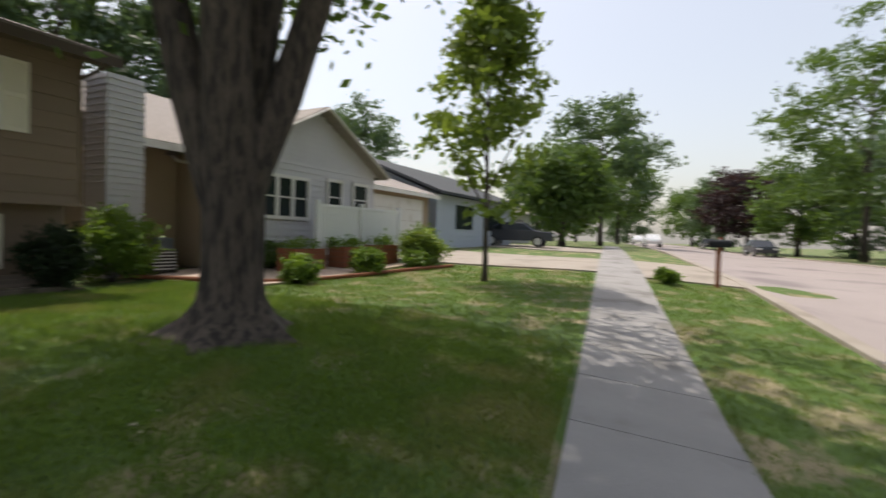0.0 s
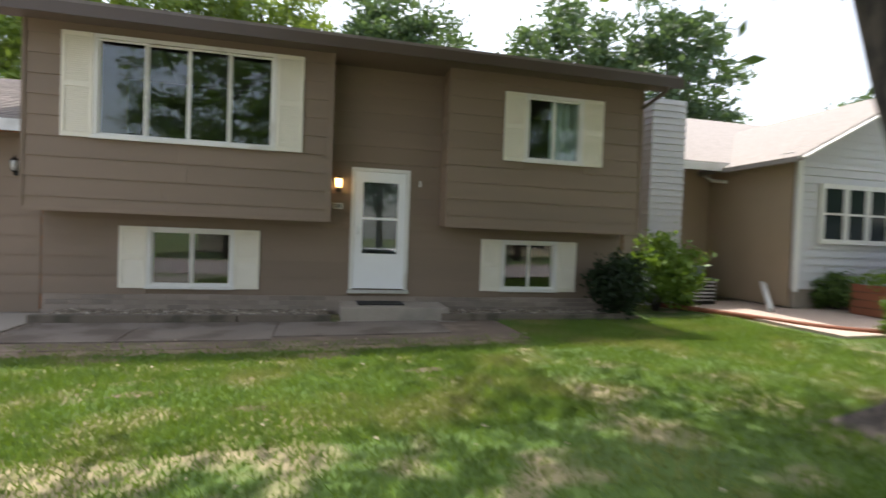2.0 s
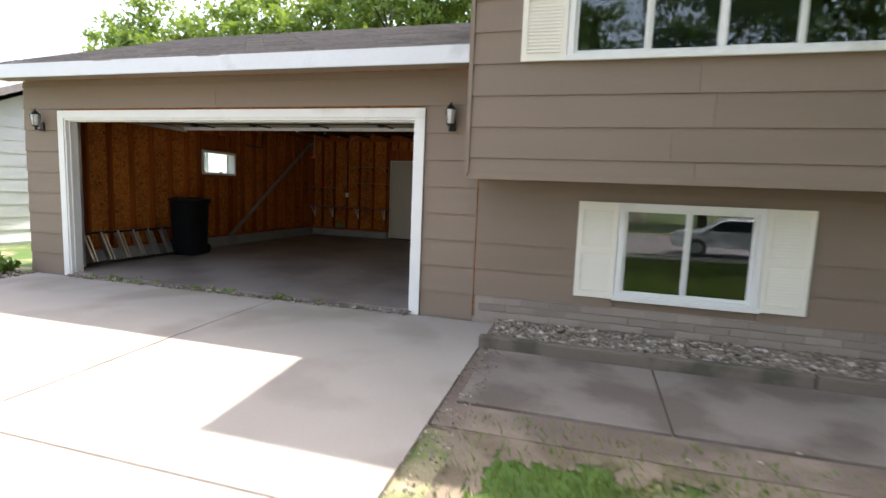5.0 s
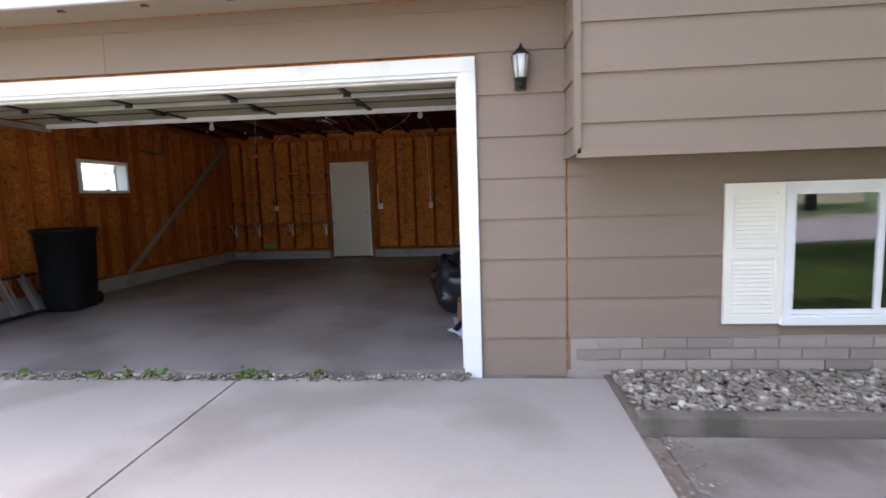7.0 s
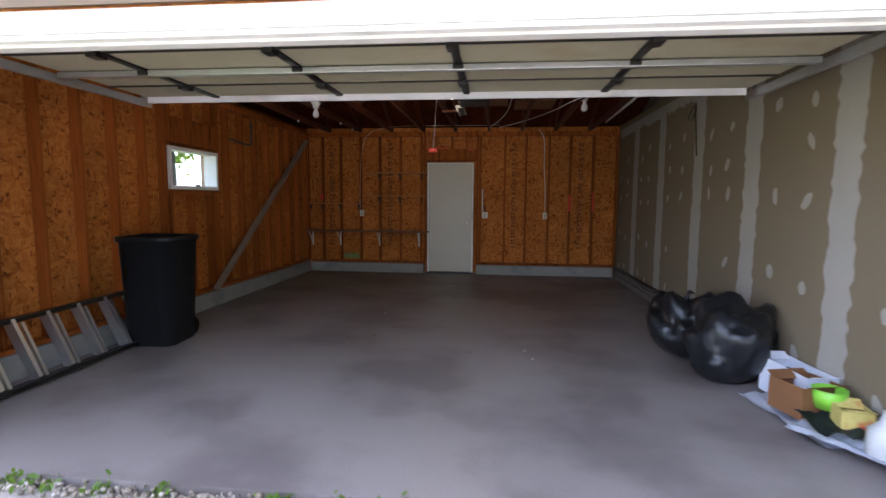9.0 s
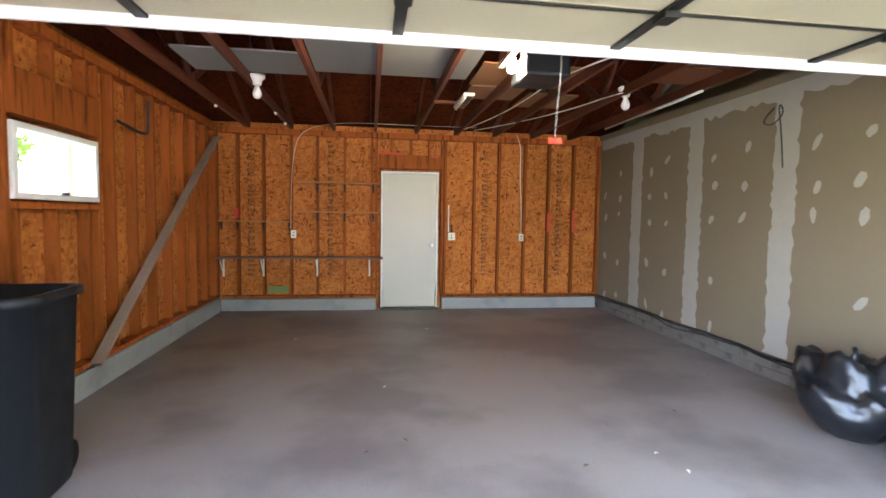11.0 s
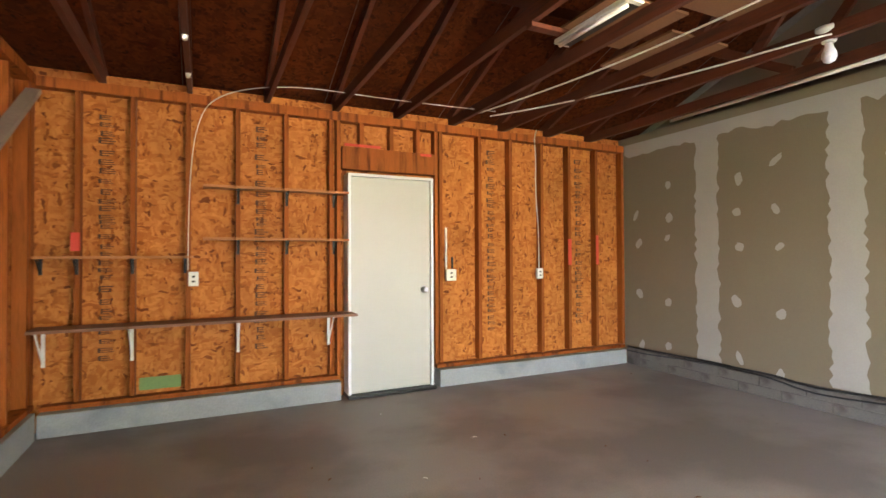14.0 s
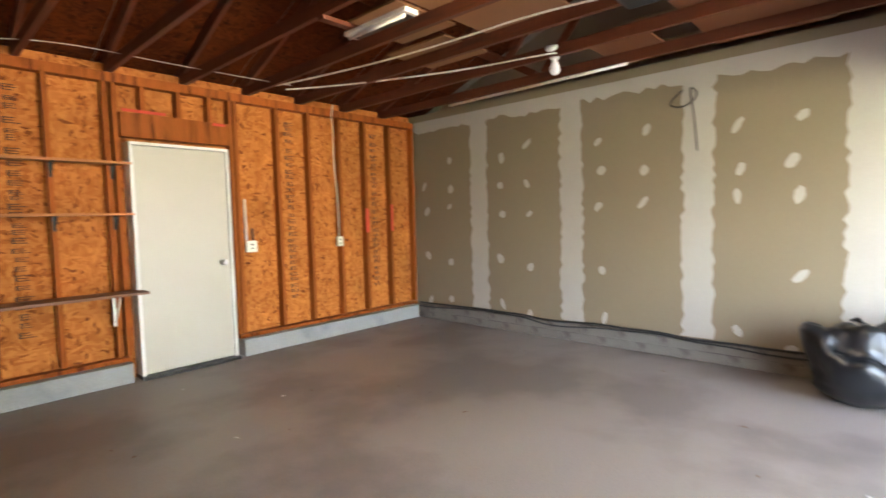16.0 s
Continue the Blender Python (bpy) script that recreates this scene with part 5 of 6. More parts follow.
def tree(name, label, at, height, radii, mat, seed, trunk_r=0.18, per=45, clumps=110, leaf=0.16, trunk_h=None, cone=False, spread=0.35):
    z = land(*at) - 0.1
    t = thing(name, label, "tree", (*at, z))
    r = random.Random(seed)
    th = trunk_h or height * 0.35
    bm = bmesh.new()
    lean = Vector((r.uniform(-0.03, 0.03), r.uniform(-0.03, 0.03), 0))
    tube(bm, [(0, 0, 0), (0.02, 0, th * 0.3), tuple(Vector((0, 0, th)) + lean * th), tuple(Vector((0, 0, height * 0.75)) + lean * height)], [trunk_r * 1.35, trunk_r, trunk_r * 0.8, trunk_r * 0.2], 10)
    cz = height - radii[2]
    for k in range(9):
        a = k * 2.4 + r.uniform(-0.3, 0.3)
        z0 = th * r.uniform(0.8, 1.0) + (height * 0.7 - th) * k / 9
        e = Vector((math.cos(a) * radii[0] * 0.6, math.sin(a) * radii[1] * 0.6, min(z0 + radii[2] * 0.5, height * 0.9)))
        tube(bm, [(0, 0, z0), tuple(Vector((0, 0, z0)).lerp(e, 0.5) + Vector((0, 0, 0.1))), tuple(e)], [trunk_r * 0.4, trunk_r * 0.22, trunk_r * 0.08], 6)
    part("trunk", bm, BARK, t)
    pts = crown_points(clumps, radii, (0, 0, cz), seed, cone=cone)
    leaf_cloud("crown", pts, per, leaf, (spread, spread, spread * 0.6), mat, t, seed)
    return t


# the large maple on the lawn
mz = land(14.0, -6.32) - 0.05
maple = thing("maple_tree", "large old maple with a thick furrowed forked trunk", "tree", (14.0, -6.32, mz))
bm = bmesh.new()
sides = 40
prof = [(0.0, 0.62), (0.10, 0.52), (0.22, 0.43), (0.42, 0.34), (0.7, 0.305), (1.1, 0.295), (1.5, 0.31), (1.85, 0.335), (2.1, 0.33), (2.3, 0.28), (2.42, 0.12)]
rings = []
for z, rad in prof:
    ring = []
    for k in range(sides):
        a = k * math.tau / sides
        root = max(0.0, 0.30 - z) * 0.9 * max(0.0, math.cos(a * 5 + 0.7)) ** 2
        ridge = 0.020 * math.sin(a * 17 + z * 2) + 0.025 * noise.noise((math.cos(a) * 3, math.sin(a) * 3, z * 1.5))
        w = rad + root + ridge
        ring.append(bm.verts.new((w * math.cos(a), w * math.sin(a) * 0.95, z)))
    rings.append(ring)
for r0, r1 in zip(rings, rings[1:]):
    for k in range(sides):
        bm.faces.new((r0[k], r0[(k + 1) % sides], r1[(k + 1) % sides], r1[k])).smooth = True
bm.faces.new(rings[-1])
part("trunk", bm, BARK, maple)
# limb directions: across the view is (0.75, -0.66), away is (0.66, 0.75)
ax, aw = Vector((0.72, -0.69, 0)), Vector((0.69, 0.72, 0))
limbs = []
for side, away, z0, rad, rise in ((-0.62, 0.05, 1.6, 0.25, 2.5), (-0.12, -0.45, 1.9, 0.28, 3.2), (0.25, 0.3, 1.9, 0.28, 3.0), (0.72, 0.0, 1.8, 0.24, 2.2), (0.3, 0.9, 2.0, 0.2, 2.4), (-0.05, 0.1, 1.95, 0.26, 3.6)):
    d = ax * side + aw * away
    a = Vector((0, 0, z0)) + d * 0.22
    b = a + d * 0.45 + Vector((0, 0, rise * 0.35))
    c = a + d * 1.05 + Vector((0, 0, rise))
    e = a + d * 3.2 + Vector((0, 0, rise + 2.4))
    bm = bmesh.new()
    tube(bm, [tuple(Vector((0, 0, z0 - 0.95))), tuple(Vector((0, 0, z0 - 0.4)) + d * 0.08), tuple(a), tuple(b), tuple(c), tuple(e)], [rad * 0.45, rad * 0.9, rad * 0.98, rad * 0.8, rad * 0.64, rad * 0.3], 18)
    for k in range(3):
        f = c.lerp(e, 0.25 + 0.3 * k)
        g = f + Vector((random.uniform(-2, 2), random.uniform(-2, 2), random.uniform(0.3, 1.6)))
        tube(bm, [tuple(f), tuple(f.lerp(g, 0.5) + Vector((0, 0, 0.2))), tuple(g)], [rad * 0.35, rad * 0.22, rad * 0.08], 7)
    part("limb", bm, BARK, maple)
    limbs.append(c)
pts = crown_points(360, (6.4, 6.0, 3.6), (-0.4, 0.2, 7.6), 5, 0.3)
leaf_cloud("crown", pts, 85, 0.12, (0.5, 0.5, 0.3), MAPLE, maple, 5)
tuft = [tuple(c + Vector((random.uniform(-0.6, 0.6), random.uniform(-0.6, 0.6), random.uniform(-0.9, 0.8)))) for c in limbs for _ in range(5)]
leaf_cloud("low_foliage", tuft, 30, 0.09, (0.18, 0.18, 0.22), MAPLE, maple, 6)["kind"] = "stuff"

tree("young_tree", "slender young tree with a light green conical crown", (21.3, -6.1), 8.4, (1.95, 1.95, 3.45), SUNLEAF, 11, 0.07, 46, 95, 0.12, 1.3, True, 0.22)
for k, (x, y, h, rx, rz, mt) in enumerate(((-22, 22, 12.0, 3.2, 4.4, SUNLEAF), (-6.2, 18.5, 13.0, 3.1, 5.2, SUNLEAF), (-10.8, 18, 12.6, 3.0, 4.8, SUNLEAF), (-2.2, 17, 16.0, 3.4, 6.6, SUNLEAF), (2.2, 17.5, 17.6, 3.4, 7.2, SUNLEAF), (6.5, 19, 18.0, 3.4, 7.2, SUNLEAF), (12.0, 17, 14.6, 3.2, 5.0, ASHLEAF), (15.0, 17.5, 13.6, 2.6, 4.6, ASHLEAF), (21.5, 14, 14.5, 3.4, 6.2, ASHLEAF), (26.2, 13, 14.6, 3.4, 6.2, ASHLEAF), (-15.5, 17, 11.0, 3.0, 4.2, SUNLEAF), (43, 15, 11.5, 4.2, 5.0, ASHLEAF))):
    tree("backyard_tree", "leafy green backyard tree above the roofs", (x, y), h, (rx, rx, rz), mt, 40 + k, 0.2, 62, 185, 0.16, spread=0.34)
for k, (u, v, h, rx, rz, mt, nm) in enumerate(((41, -17.5, 19.0, 6.8, 9.2, MAPLE, "street_tree"), (54, -22, 12.0, 6.0, 6.0, ASHLEAF, "street_tree"), (47, 1.0, 14.5, 6.0, 5.6, ASHLEAF, "street_tree"), (34, 3.5, 7.5, 3.2, 3.0, MAPLE, "street_tree"), (70, -1, 13, 5.5, 5, MAPLE, "street_tree"), (66, -15.8, 10.5, 5.6, 4.4, PLUMLEAF, "plum_tree"), (22, -17, 12.0, 5.2, 5.0, MAPLE, "street_tree"), (31, -19, 10.5, 4.6, 4.6, ASHLEAF, "street_tree"), (56, -18, 10, 5, 4.6, MAPLE, "street_tree"),
                                              (75, -15, 11, 5.5, 5, ASHLEAF, "street_tree"), (95, -14, 11, 6, 5, MAPLE, "street_tree"), (95, 6, 12, 6, 5.5, MAPLE, "street_tree"), (62, 9, 11, 5, 5, ASHLEAF, "street_tree"), (115, -4, 10, 6, 5, ASHLEAF, "street_tree"), (-14, -18, 17, 6.5, 7, MAPLE, "street_tree"), (-3, -19, 18, 6.5, 7.5, ASHLEAF, "street_tree"), (8, -20, 17, 6.0, 7.2, MAPLE, "street_tree"))):
    x, y = street_xy(u, v)
    tree(nm, "dark purple-leaved plum tree" if nm == "plum_tree" else "broad green street tree", (x, y), h, (rx, rx, rz), mt, 70 + k, 0.24, 60, 150, 0.22, spread=0.5)


def shrub(label, at, r, h, mat, seed, leaf=0.05, clumps=60, per=45):
    t = thing("shrub", label, "shrub", (*at, land(*at) - 0.03))
    bm = bmesh.new()
    rr = random.Random(seed)
    for k in range(7):
        a = k * 0.9
        e = (math.cos(a) * r * 0.6, math.sin(a) * r * 0.6, h * rr.uniform(0.6, 0.85))
        tube(bm, [(math.cos(a) * 0.04, math.sin(a) * 0.04, 0), (e[0] * 0.5, e[1] * 0.5, h * 0.45), e], [0.018, 0.013, 0.005], 5)
    part("stems", bm, BARK, t)
    leaf_cloud("foliage", crown_points(clumps, (r, r, h * 0.5), (0, 0, h * 0.52), seed, 0.35), per, leaf, (r * 0.13, r * 0.13, h * 0.08), mat, t, seed)


shrub("bright green spreading shrub at the house corner", (16.3, 0.05), 0.78, 1.45, SHRUB, 1, 0.06, 90, 60)
shrub("dark evergreen shrub against the house wall", (15.0, -0.62), 0.5, 1.15, NEEDLE, 2, 0.05, 80, 60)
shrub("low bright green shrub in the neighbour bed", (18.3, -3.2), 0.42, 0.6, SHRUB, 3, 0.05)
shrub("low green shrub in the neighbour bed", (20.6, -3.2), 0.45, 0.65, SHRUB, 4, 0.05)
shrub("rounded green shrub in the neighbour bed", (19.6, -0.9), 0.5, 0.7, MAPLE, 5, 0.05)
shrub("clipped round green bush by the driveway", (23.4, -3.2), 0.72, 1.15, SUNLEAF, 6, 0.05, 120, 70)
shrub("low green shrub by the driveway", (22.6, -3.5), 0.4, 0.5, SHRUB, 7, 0.05)
shrub("small green weeds beside the driveway", (-1.3, -0.4), 0.4, 0.3, SHRUB, 8, 0.05)
shrub("small green clump beside the mailbox", (24.2, -9.9), 0.3, 0.4, SHRUB, 9, 0.05)
rng = random.Random(77)
for k in range(16):
    x = rng.uniform(0.2, 4.0)
    t = thing("weed", "small green weed in the slab joint", "weed", (x, -0.06, land(x, -0.06)))
    leaf_cloud("leaves", [(0, 0, 0.03), (0.02, 0.01, 0.05), (-0.03, 0, 0.03)], 9, 0.022, (0.025, 0.02, 0.02), SHRUB, t, 200 + k)

# ---- neighbour house ----
WHITESIDE = material("pale_grey_siding", (0.52, 0.52, 0.54), 0.6, vary=0.06, scale=2, bump=0.15)
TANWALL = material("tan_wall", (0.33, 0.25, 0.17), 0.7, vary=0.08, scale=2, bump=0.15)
GREYROOF = material("grey_roof", (0.27, 0.24, 0.22), 0.95, vary=0.25, scale=10, bump=0.4)
DARKROOF = material("dark_roof", (0.05, 0.055, 0.06), 0.9, vary=0.25, scale=10)
BLUEWALL = material("pale_blue_wall", (0.42, 0.47, 0.55), 0.7, vary=0.05, scale=2)


def lap_wall(x0, x1, y0, y1, z0, z1, step=0.16):
    """A block whose faces carry lapped boards, as one stepped skin."""
    bm = bmesh.new()
    levels, z = [], z0
    while z < z1 - 0.01:
        h = min(z + step, z1)
        levels += [(0.02, z), (0.0, h)]
        z = h
    rings = [[bm.verts.new(p) for p in ((x0 - a, y0 - a, z), (x1 + a, y0 - a, z), (x1 + a, y1 + a, z), (x0 - a, y1 + a, z))] for a, z in levels]
    for lo, hi in zip(rings, rings[1:]):
        for i in range(4):
            j = (i + 1) % 4
            bm.faces.new((lo[i], lo[j], hi[j], hi[i]))
    bm.faces.new(rings[0][::-1])
    bm.faces.new(rings[-1])
    return bm


def prism(x0, x1, y0, y1, z0, zr, along, over=0.35, thick=0.1):
    """A gabled roof as two thick slopes; along: the axis of the ridge."""
    bm = bmesh.new()
    if along == "x":
        a0, a1, c0, c1 = x0 - over, x1 + over, y0 - over, y1 + over
    else:
        a0, a1, c0, c1 = y0 - over, y1 + over, x0 - over, x1 + over
    mid = (c0 + c1) / 2
    for (ca, za), (cb, zb) in (((c0, z0), (mid, zr)), ((mid, zr), (c1, z0))):
        q = []
        for t in (0, thick):
            for a, c, z in ((a0, ca, za), (a1, ca, za), (a1, cb, zb), (a0, cb, zb)):
                q.append(bm.verts.new((a, c, z + t) if along == "x" else (c, a, z + t)))
        for f in ((3, 2, 1, 0), (4, 5, 6, 7), (0, 1, 5, 4), (1, 2, 6, 5), (2, 3, 7, 6), (3, 0, 4, 7)):
            bm.faces.new([q[i] for i in f])
    return bm


def gable_block(x0, x1, y0, y1, z0, zr):
    """The wall under a gable whose ridge runs along y, in lapped boards."""
    bm = bmesh.new()
    z, mid = z0, (x0 + x1) / 2
    while z < zr - 0.02:
        h = min(z + 0.16, zr)
        k0, k1 = 1 - (z - z0) / (zr - z0), 1 - (h - z0) / (zr - z0)
        w0, w1 = (x1 - x0) / 2 * k0, (x1 - x0) / 2 * k1
        box(bm, mid - (w0 + w1) / 2, mid + (w0 + w1) / 2, y0, y1, z, h)
        v = [bm.verts.new(p) for p in ((mid - w0, y0 - 0.02, z), (mid + w0, y0 - 0.02, z), (mid + w1, y0 - 0.002, h), (mid - w1, y0 - 0.002, h))]
        bm.faces.new(v)
        z = h
    return bm


def small_window(parent, x0, x1, y, z0, z1, splits=1):
    w = part("window", boxes((x0 - 0.09, x1 + 0.09, y - 0.05, y, z0 - 0.09, z0), (x0 - 0.09, x1 + 0.09, y - 0.05, y, z1, z1 + 0.09), (x0 - 0.09, x0, y - 0.05, y, z0, z1), (x1, x1 + 0.09, y - 0.05, y, z0, z1)), TRIM, parent, "white framed window with dark glass")
    dx = (x1 - x0) / splits
    for k in range(splits):
        part("pane", made(box, x0 + k * dx + 0.03, x0 + (k + 1) * dx - 0.03, y - 0.02, y - 0.01, z0, z1), PANE, w)
        part("mullion", made(box, x0 + k * dx + 0.03, x0 + (k + 1) * dx - 0.03, y - 0.04, y - 0.02, (z0 + z1) / 2 - 0.02, (z0 + z1) / 2 + 0.02), TRIM, w)
        if k:
            part("mullion", made(box, x0 + k * dx - 0.06, x0 + k * dx + 0.06, y - 0.045, y, z0, z1), TRIM, w)


PANE = material("dark_reflecting_pane", (0.02, 0.028, 0.03), 0.05, vary=0.05, bump=0)
nb = thing("neighbour_house", "pale grey sided neighbour house with a front gable", "house", (0, 0, 0))
part("chimney", lap_wall(16.55, 17.35, 0.75, 1.6, 0.0, 4.45, 0.14), WHITESIDE, nb, "pale sided chimney chase")
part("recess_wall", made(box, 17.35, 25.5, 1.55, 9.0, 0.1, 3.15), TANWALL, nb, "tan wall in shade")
part("front_wing", lap_wall(18.75, 24.2, -0.75, 1.5, 0.55, 3.05), WHITESIDE, nb)
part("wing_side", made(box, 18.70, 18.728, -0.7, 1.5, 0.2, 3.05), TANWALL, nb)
part("wing_base", made(box, 18.8, 24.15, -0.7, 1.5, 0.0, 0.55), STEP, nb)
part("gable", gable_block(18.45, 24.5, -0.74, -0.5, 3.05, 4.55), WHITESIDE, nb)
part("wing_roof", prism(18.75, 24.2, -0.75, 4.5, 2.98, 4.62, "y", 0.35), GREYROOF, nb)
part("main_roof", prism(17.0, 25.5, 1.2, 9.0, 3.12, 5.3, "x", 0.35), GREYROOF, nb, "light grey brown shingle roof")
part("fascia", made(box, 17.0, 18.6, 0.82, 0.86, 3.02, 3.2), TRIM, nb)
part("corner_board", made(box, 18.70, 18.82, -0.80, -0.775, 0.5, 3.05), TRIM, nb)
for sgn, xe in ((-1, 18.40), (1, 24.55)):
    part("rake_board", made(beam, (21.475, -1.12, 4.66), (xe, -1.12, 3.03), 0.03, 0.16, (0, -1, 0)), TRIM, nb)
small_window(nb, 19.35, 21.0, -0.775, 1.55, 2.55, 3)
small_window(nb, 21.9, 22.45, -0.775, 1.75, 2.65)
small_window(nb, 23.1, 23.75, -0.775, 1.75, 2.65)
part("garage_wing", lap_wall(24.2, 30.0, 0.4, 8.0, 0.6, 2.9), TANWALL, nb)
part("garage_roof", prism(24.2, 30.0, 0.4, 8.0, 2.85, 4.2, "x", 0.4), GREYROOF, nb)
part("garage_fascia", made(box, 24.2, 30.4, -0.02, 0.02, 2.78, 2.95), TRIM, nb)
part("garage_door", boxes(*[(25.0, 29.4, 0.33, 0.37, 0.8 + k * 0.47, 1.26 + k * 0.47) for k in range(4)]), TRIM, nb, "white panelled garage door")
part("downspout", made(tube, [(18.5, 1.45, 3.0), (18.5, 1.2, 2.85), (18.62, 0.9, 2.8)], 0.04), TRIM, nb, "white gutter elbow")
t = thing("splash_pipe", "white downspout extension lying on the bed", "downspout", (18.35, -0.55, land(18.3, -0.5)))
part("pipe", made(beam, (0.35, 0.45, 0.5), (-0.25, -0.35, 0.05), 0.09, 0.07), TRIM, t)
t = thing("gas_meter", "grey gas meter on the tan wall", "meter", (18.2, 1.35, 0.35))
part("body", made(box, -0.2, 0.2, -0.2, 0.1, 0.2, 0.55, 0.05), material("meter_grey", (0.22, 0.25, 0.28), 0.5), t)
part("pipe", made(tube, [(-0.12, -0.05, -0.2), (-0.12, -0.05, 0.25)], 0.025), DARKMETAL, t)
t = thing("air_conditioner", "dark boxed air conditioner beside the wall", "air conditioner", (17.5, 0.45, land(17.5, 0.4)))
part("case", made(box, -0.3, 0.3, -0.3, 0.25, 0.05, 0.6, 0.03), DARKMETAL, t)
for k in range(6):
    part("louvre", made(box, -0.27, 0.27, -0.315, -0.3, 0.12 + k * 0.075, 0.15 + k * 0.075), STEEL, t)
# white fence and planters
VINYL = material("white_vinyl", (0.74, 0.76, 0.78), 0.4, vary=0.04, scale=3, bump=0.05)
fence = thing("fence", "white vinyl privacy fence beside the wing", "fence", (21.6, -1.75, 0.5), -4)
for k in range(28):
    part("slat", made(box, -1.1 + k * 0.125, -0.98 + k * 0.125, -0.012, 0.012, 0.08, 1.35, 0.004), VINYL, fence)
for x in (-1.15, 0.6, 2.4):
    part("post", made(box, x - 0.06, x + 0.06, -0.06, 0.06, 0.0, 1.5, 0.008), VINYL, fence)
for z in (0.08, 1.35):
    part("rail", made(box, -1.1, 2.4, -0.03, 0.03, z - 0.03, z + 0.05, 0.004), VINYL, fence)
REDWOOD = material("redwood_planter", (0.22, 0.075, 0.035), 0.8, vary=0.2, scale=3, stretch=(1, 1, 6))
for x, y, w in ((19.9, -1.7, 1.1), (21.3, -2.0, 0.9), (22.6, -2.25, 0.9)):
    t = thing("planter", "reddish wooden planter box with green plants", "planter", (x, y, land(x, y)))
    for k in range(4):
        part("board", made(box, -w / 2, w / 2, -0.3, -0.27, 0.02 + k * 0.14, 0.15 + k * 0.14, 0.004), REDWOOD, t)
        part("board", made(box, -w / 2, -w / 2 + 0.03, -0.27, 0.3, 0.02 + k * 0.14, 0.15 + k * 0.14, 0.004), REDWOOD, t)
    part("soil", made(box, -w / 2 + 0.03, w / 2, -0.27, 0.3, 0.0, 0.52), SOIL, t)
    leaf_cloud("plants", [(random.uniform(-w / 2, w / 2), random.uniform(-0.25, 0.25), 0.66) for _ in range(14)], 26, 0.05, (0.08, 0.08, 0.09), SHRUB, t, int(x * 10))["kind"] = "stuff"
sheet("stone_bed", span(17.2, 23.0, 0.5), span(-3.0, 0.6, 0.4), material("pink_gravel", (0.42, 0.33, 0.27), 0.9, vary=0.3, scale=20, fine=90, bump=0.8), 0.03, "pinkish gravel bed before the neighbour house", "gravel", 0.05)
cable("bed_edging", [(16.6, 0.3, land(16.6, 0.3) + 0.05), (17.2, -1.2, land(17.2, -1.2) + 0.04), (17.6, -2.8, land(17.6, -2.8) + 0.04), (19.5, -3.4, land(19.5, -3.4) + 0.04), (22.0, -3.7, land(22, -3.7) + 0.04), (23.4, -4.2, land(23.4, -4.2) + 0.04)], 0.05, REDWOOD, "dark red edging round the gravel bed")


def plain_house(at, size, eave, ridge, wall, roof, label, along="x", windows=((0.2, 0.4), (0.6, 0.8))):
    x, y = at
    w, d = size
    z = land(x, y)
    t = thing("house", label, "house", (0, 0, 0))
    part("wall", lap_wall(x - w / 2, x + w / 2, y - d / 2, y + d / 2, z - 0.2, z + eave, 0.25), wall, t)
    part("roof", prism(x - w / 2, x + w / 2, y - d / 2, y + d / 2, z + eave - 0.03, z + ridge, along, 0.5, 0.14), roof, t)
    if along == "x":
        for e in (-1, 1):
            bm = bmesh.new()
            v = [bm.verts.new(p) for p in ((x + e * w / 2, y - d / 2, z + eave), (x + e * w / 2, y + d / 2, z + eave), (x + e * w / 2, y, z + ridge - 0.1), (x + e * (w / 2 - 0.1), y - d / 2, z + eave), (x + e * (w / 2 - 0.1), y + d / 2, z + eave), (x + e * (w / 2 - 0.1), y, z + ridge - 0.1))]
            for f in ((0, 1, 2), (5, 4, 3), (0, 3, 4, 1), (1, 4, 5, 2), (2, 5, 3, 0)):
                bm.faces.new([v[i] for i in f])
            part("gable", bm, wall, t)
    for a, b in windows:
        for e, face in ((-1, y - d / 2), (1, y + d / 2)):
            part("window", boxes((x - w / 2 + a * w, x - w / 2 + b * w, face + e * 0.021, face + e * 0.06, z + 0.9, z + 2.1)), PANE, t)
    return t


plain_house((36.0, 5.0), (10, 9), 2.5, 4.4, BLUEWALL, DARKROOF, "pale blue house with a dark roof down the street")
plain_house((52.0, 9.0), (11, 9), 2.6, 4.6, WHITESIDE, GREYROOF, "pale house further down the street")
plain_house((-7.6, 4.2), (7.0, 6), 2.5, 4.0, material("white_house_wall", (0.72, 0.72, 0.70), 0.6, vary=0.05, scale=2), GREYROOF, "white neighbour house beyond the garage")
BEIGE = material("beige_wall", (0.55, 0.47, 0.36), 0.7, vary=0.05, scale=2)
for u, v, lab in ((52, -30, "low beige house across the street"), (34, -31, "low beige house across the street"), (8, -32, "low beige house across the street"), (-14, -32, "low beige house across the street")):
    x, y = street_xy(u, v)
    plain_house((x, y), (13, 8), 2.7, 4.6, BEIGE, GREYROOF, lab)
blue = thing("recycling_bin", "blue plastic recycling bin beside the house", "bin", (-2.55, 2.6, land(-2.5, 2.6)))
BLUE = material("blue_plastic", (0.03, 0.16, 0.5), 0.4)
part("tub", made(lathe, [(0.24, 0), (0.3, 0.95), (0.32, 0.97)], sides=4), BLUE, blue)
part("lid", made(lathe, [(0.34, 0.97), (0.34, 1.03), (0.2, 1.07)], sides=4), BLUE, blue)
gate = thing("white_gate", "white vinyl gate panel beside the garage", "gate", (-2.6, 4.5, land(-2.6, 4.5)))
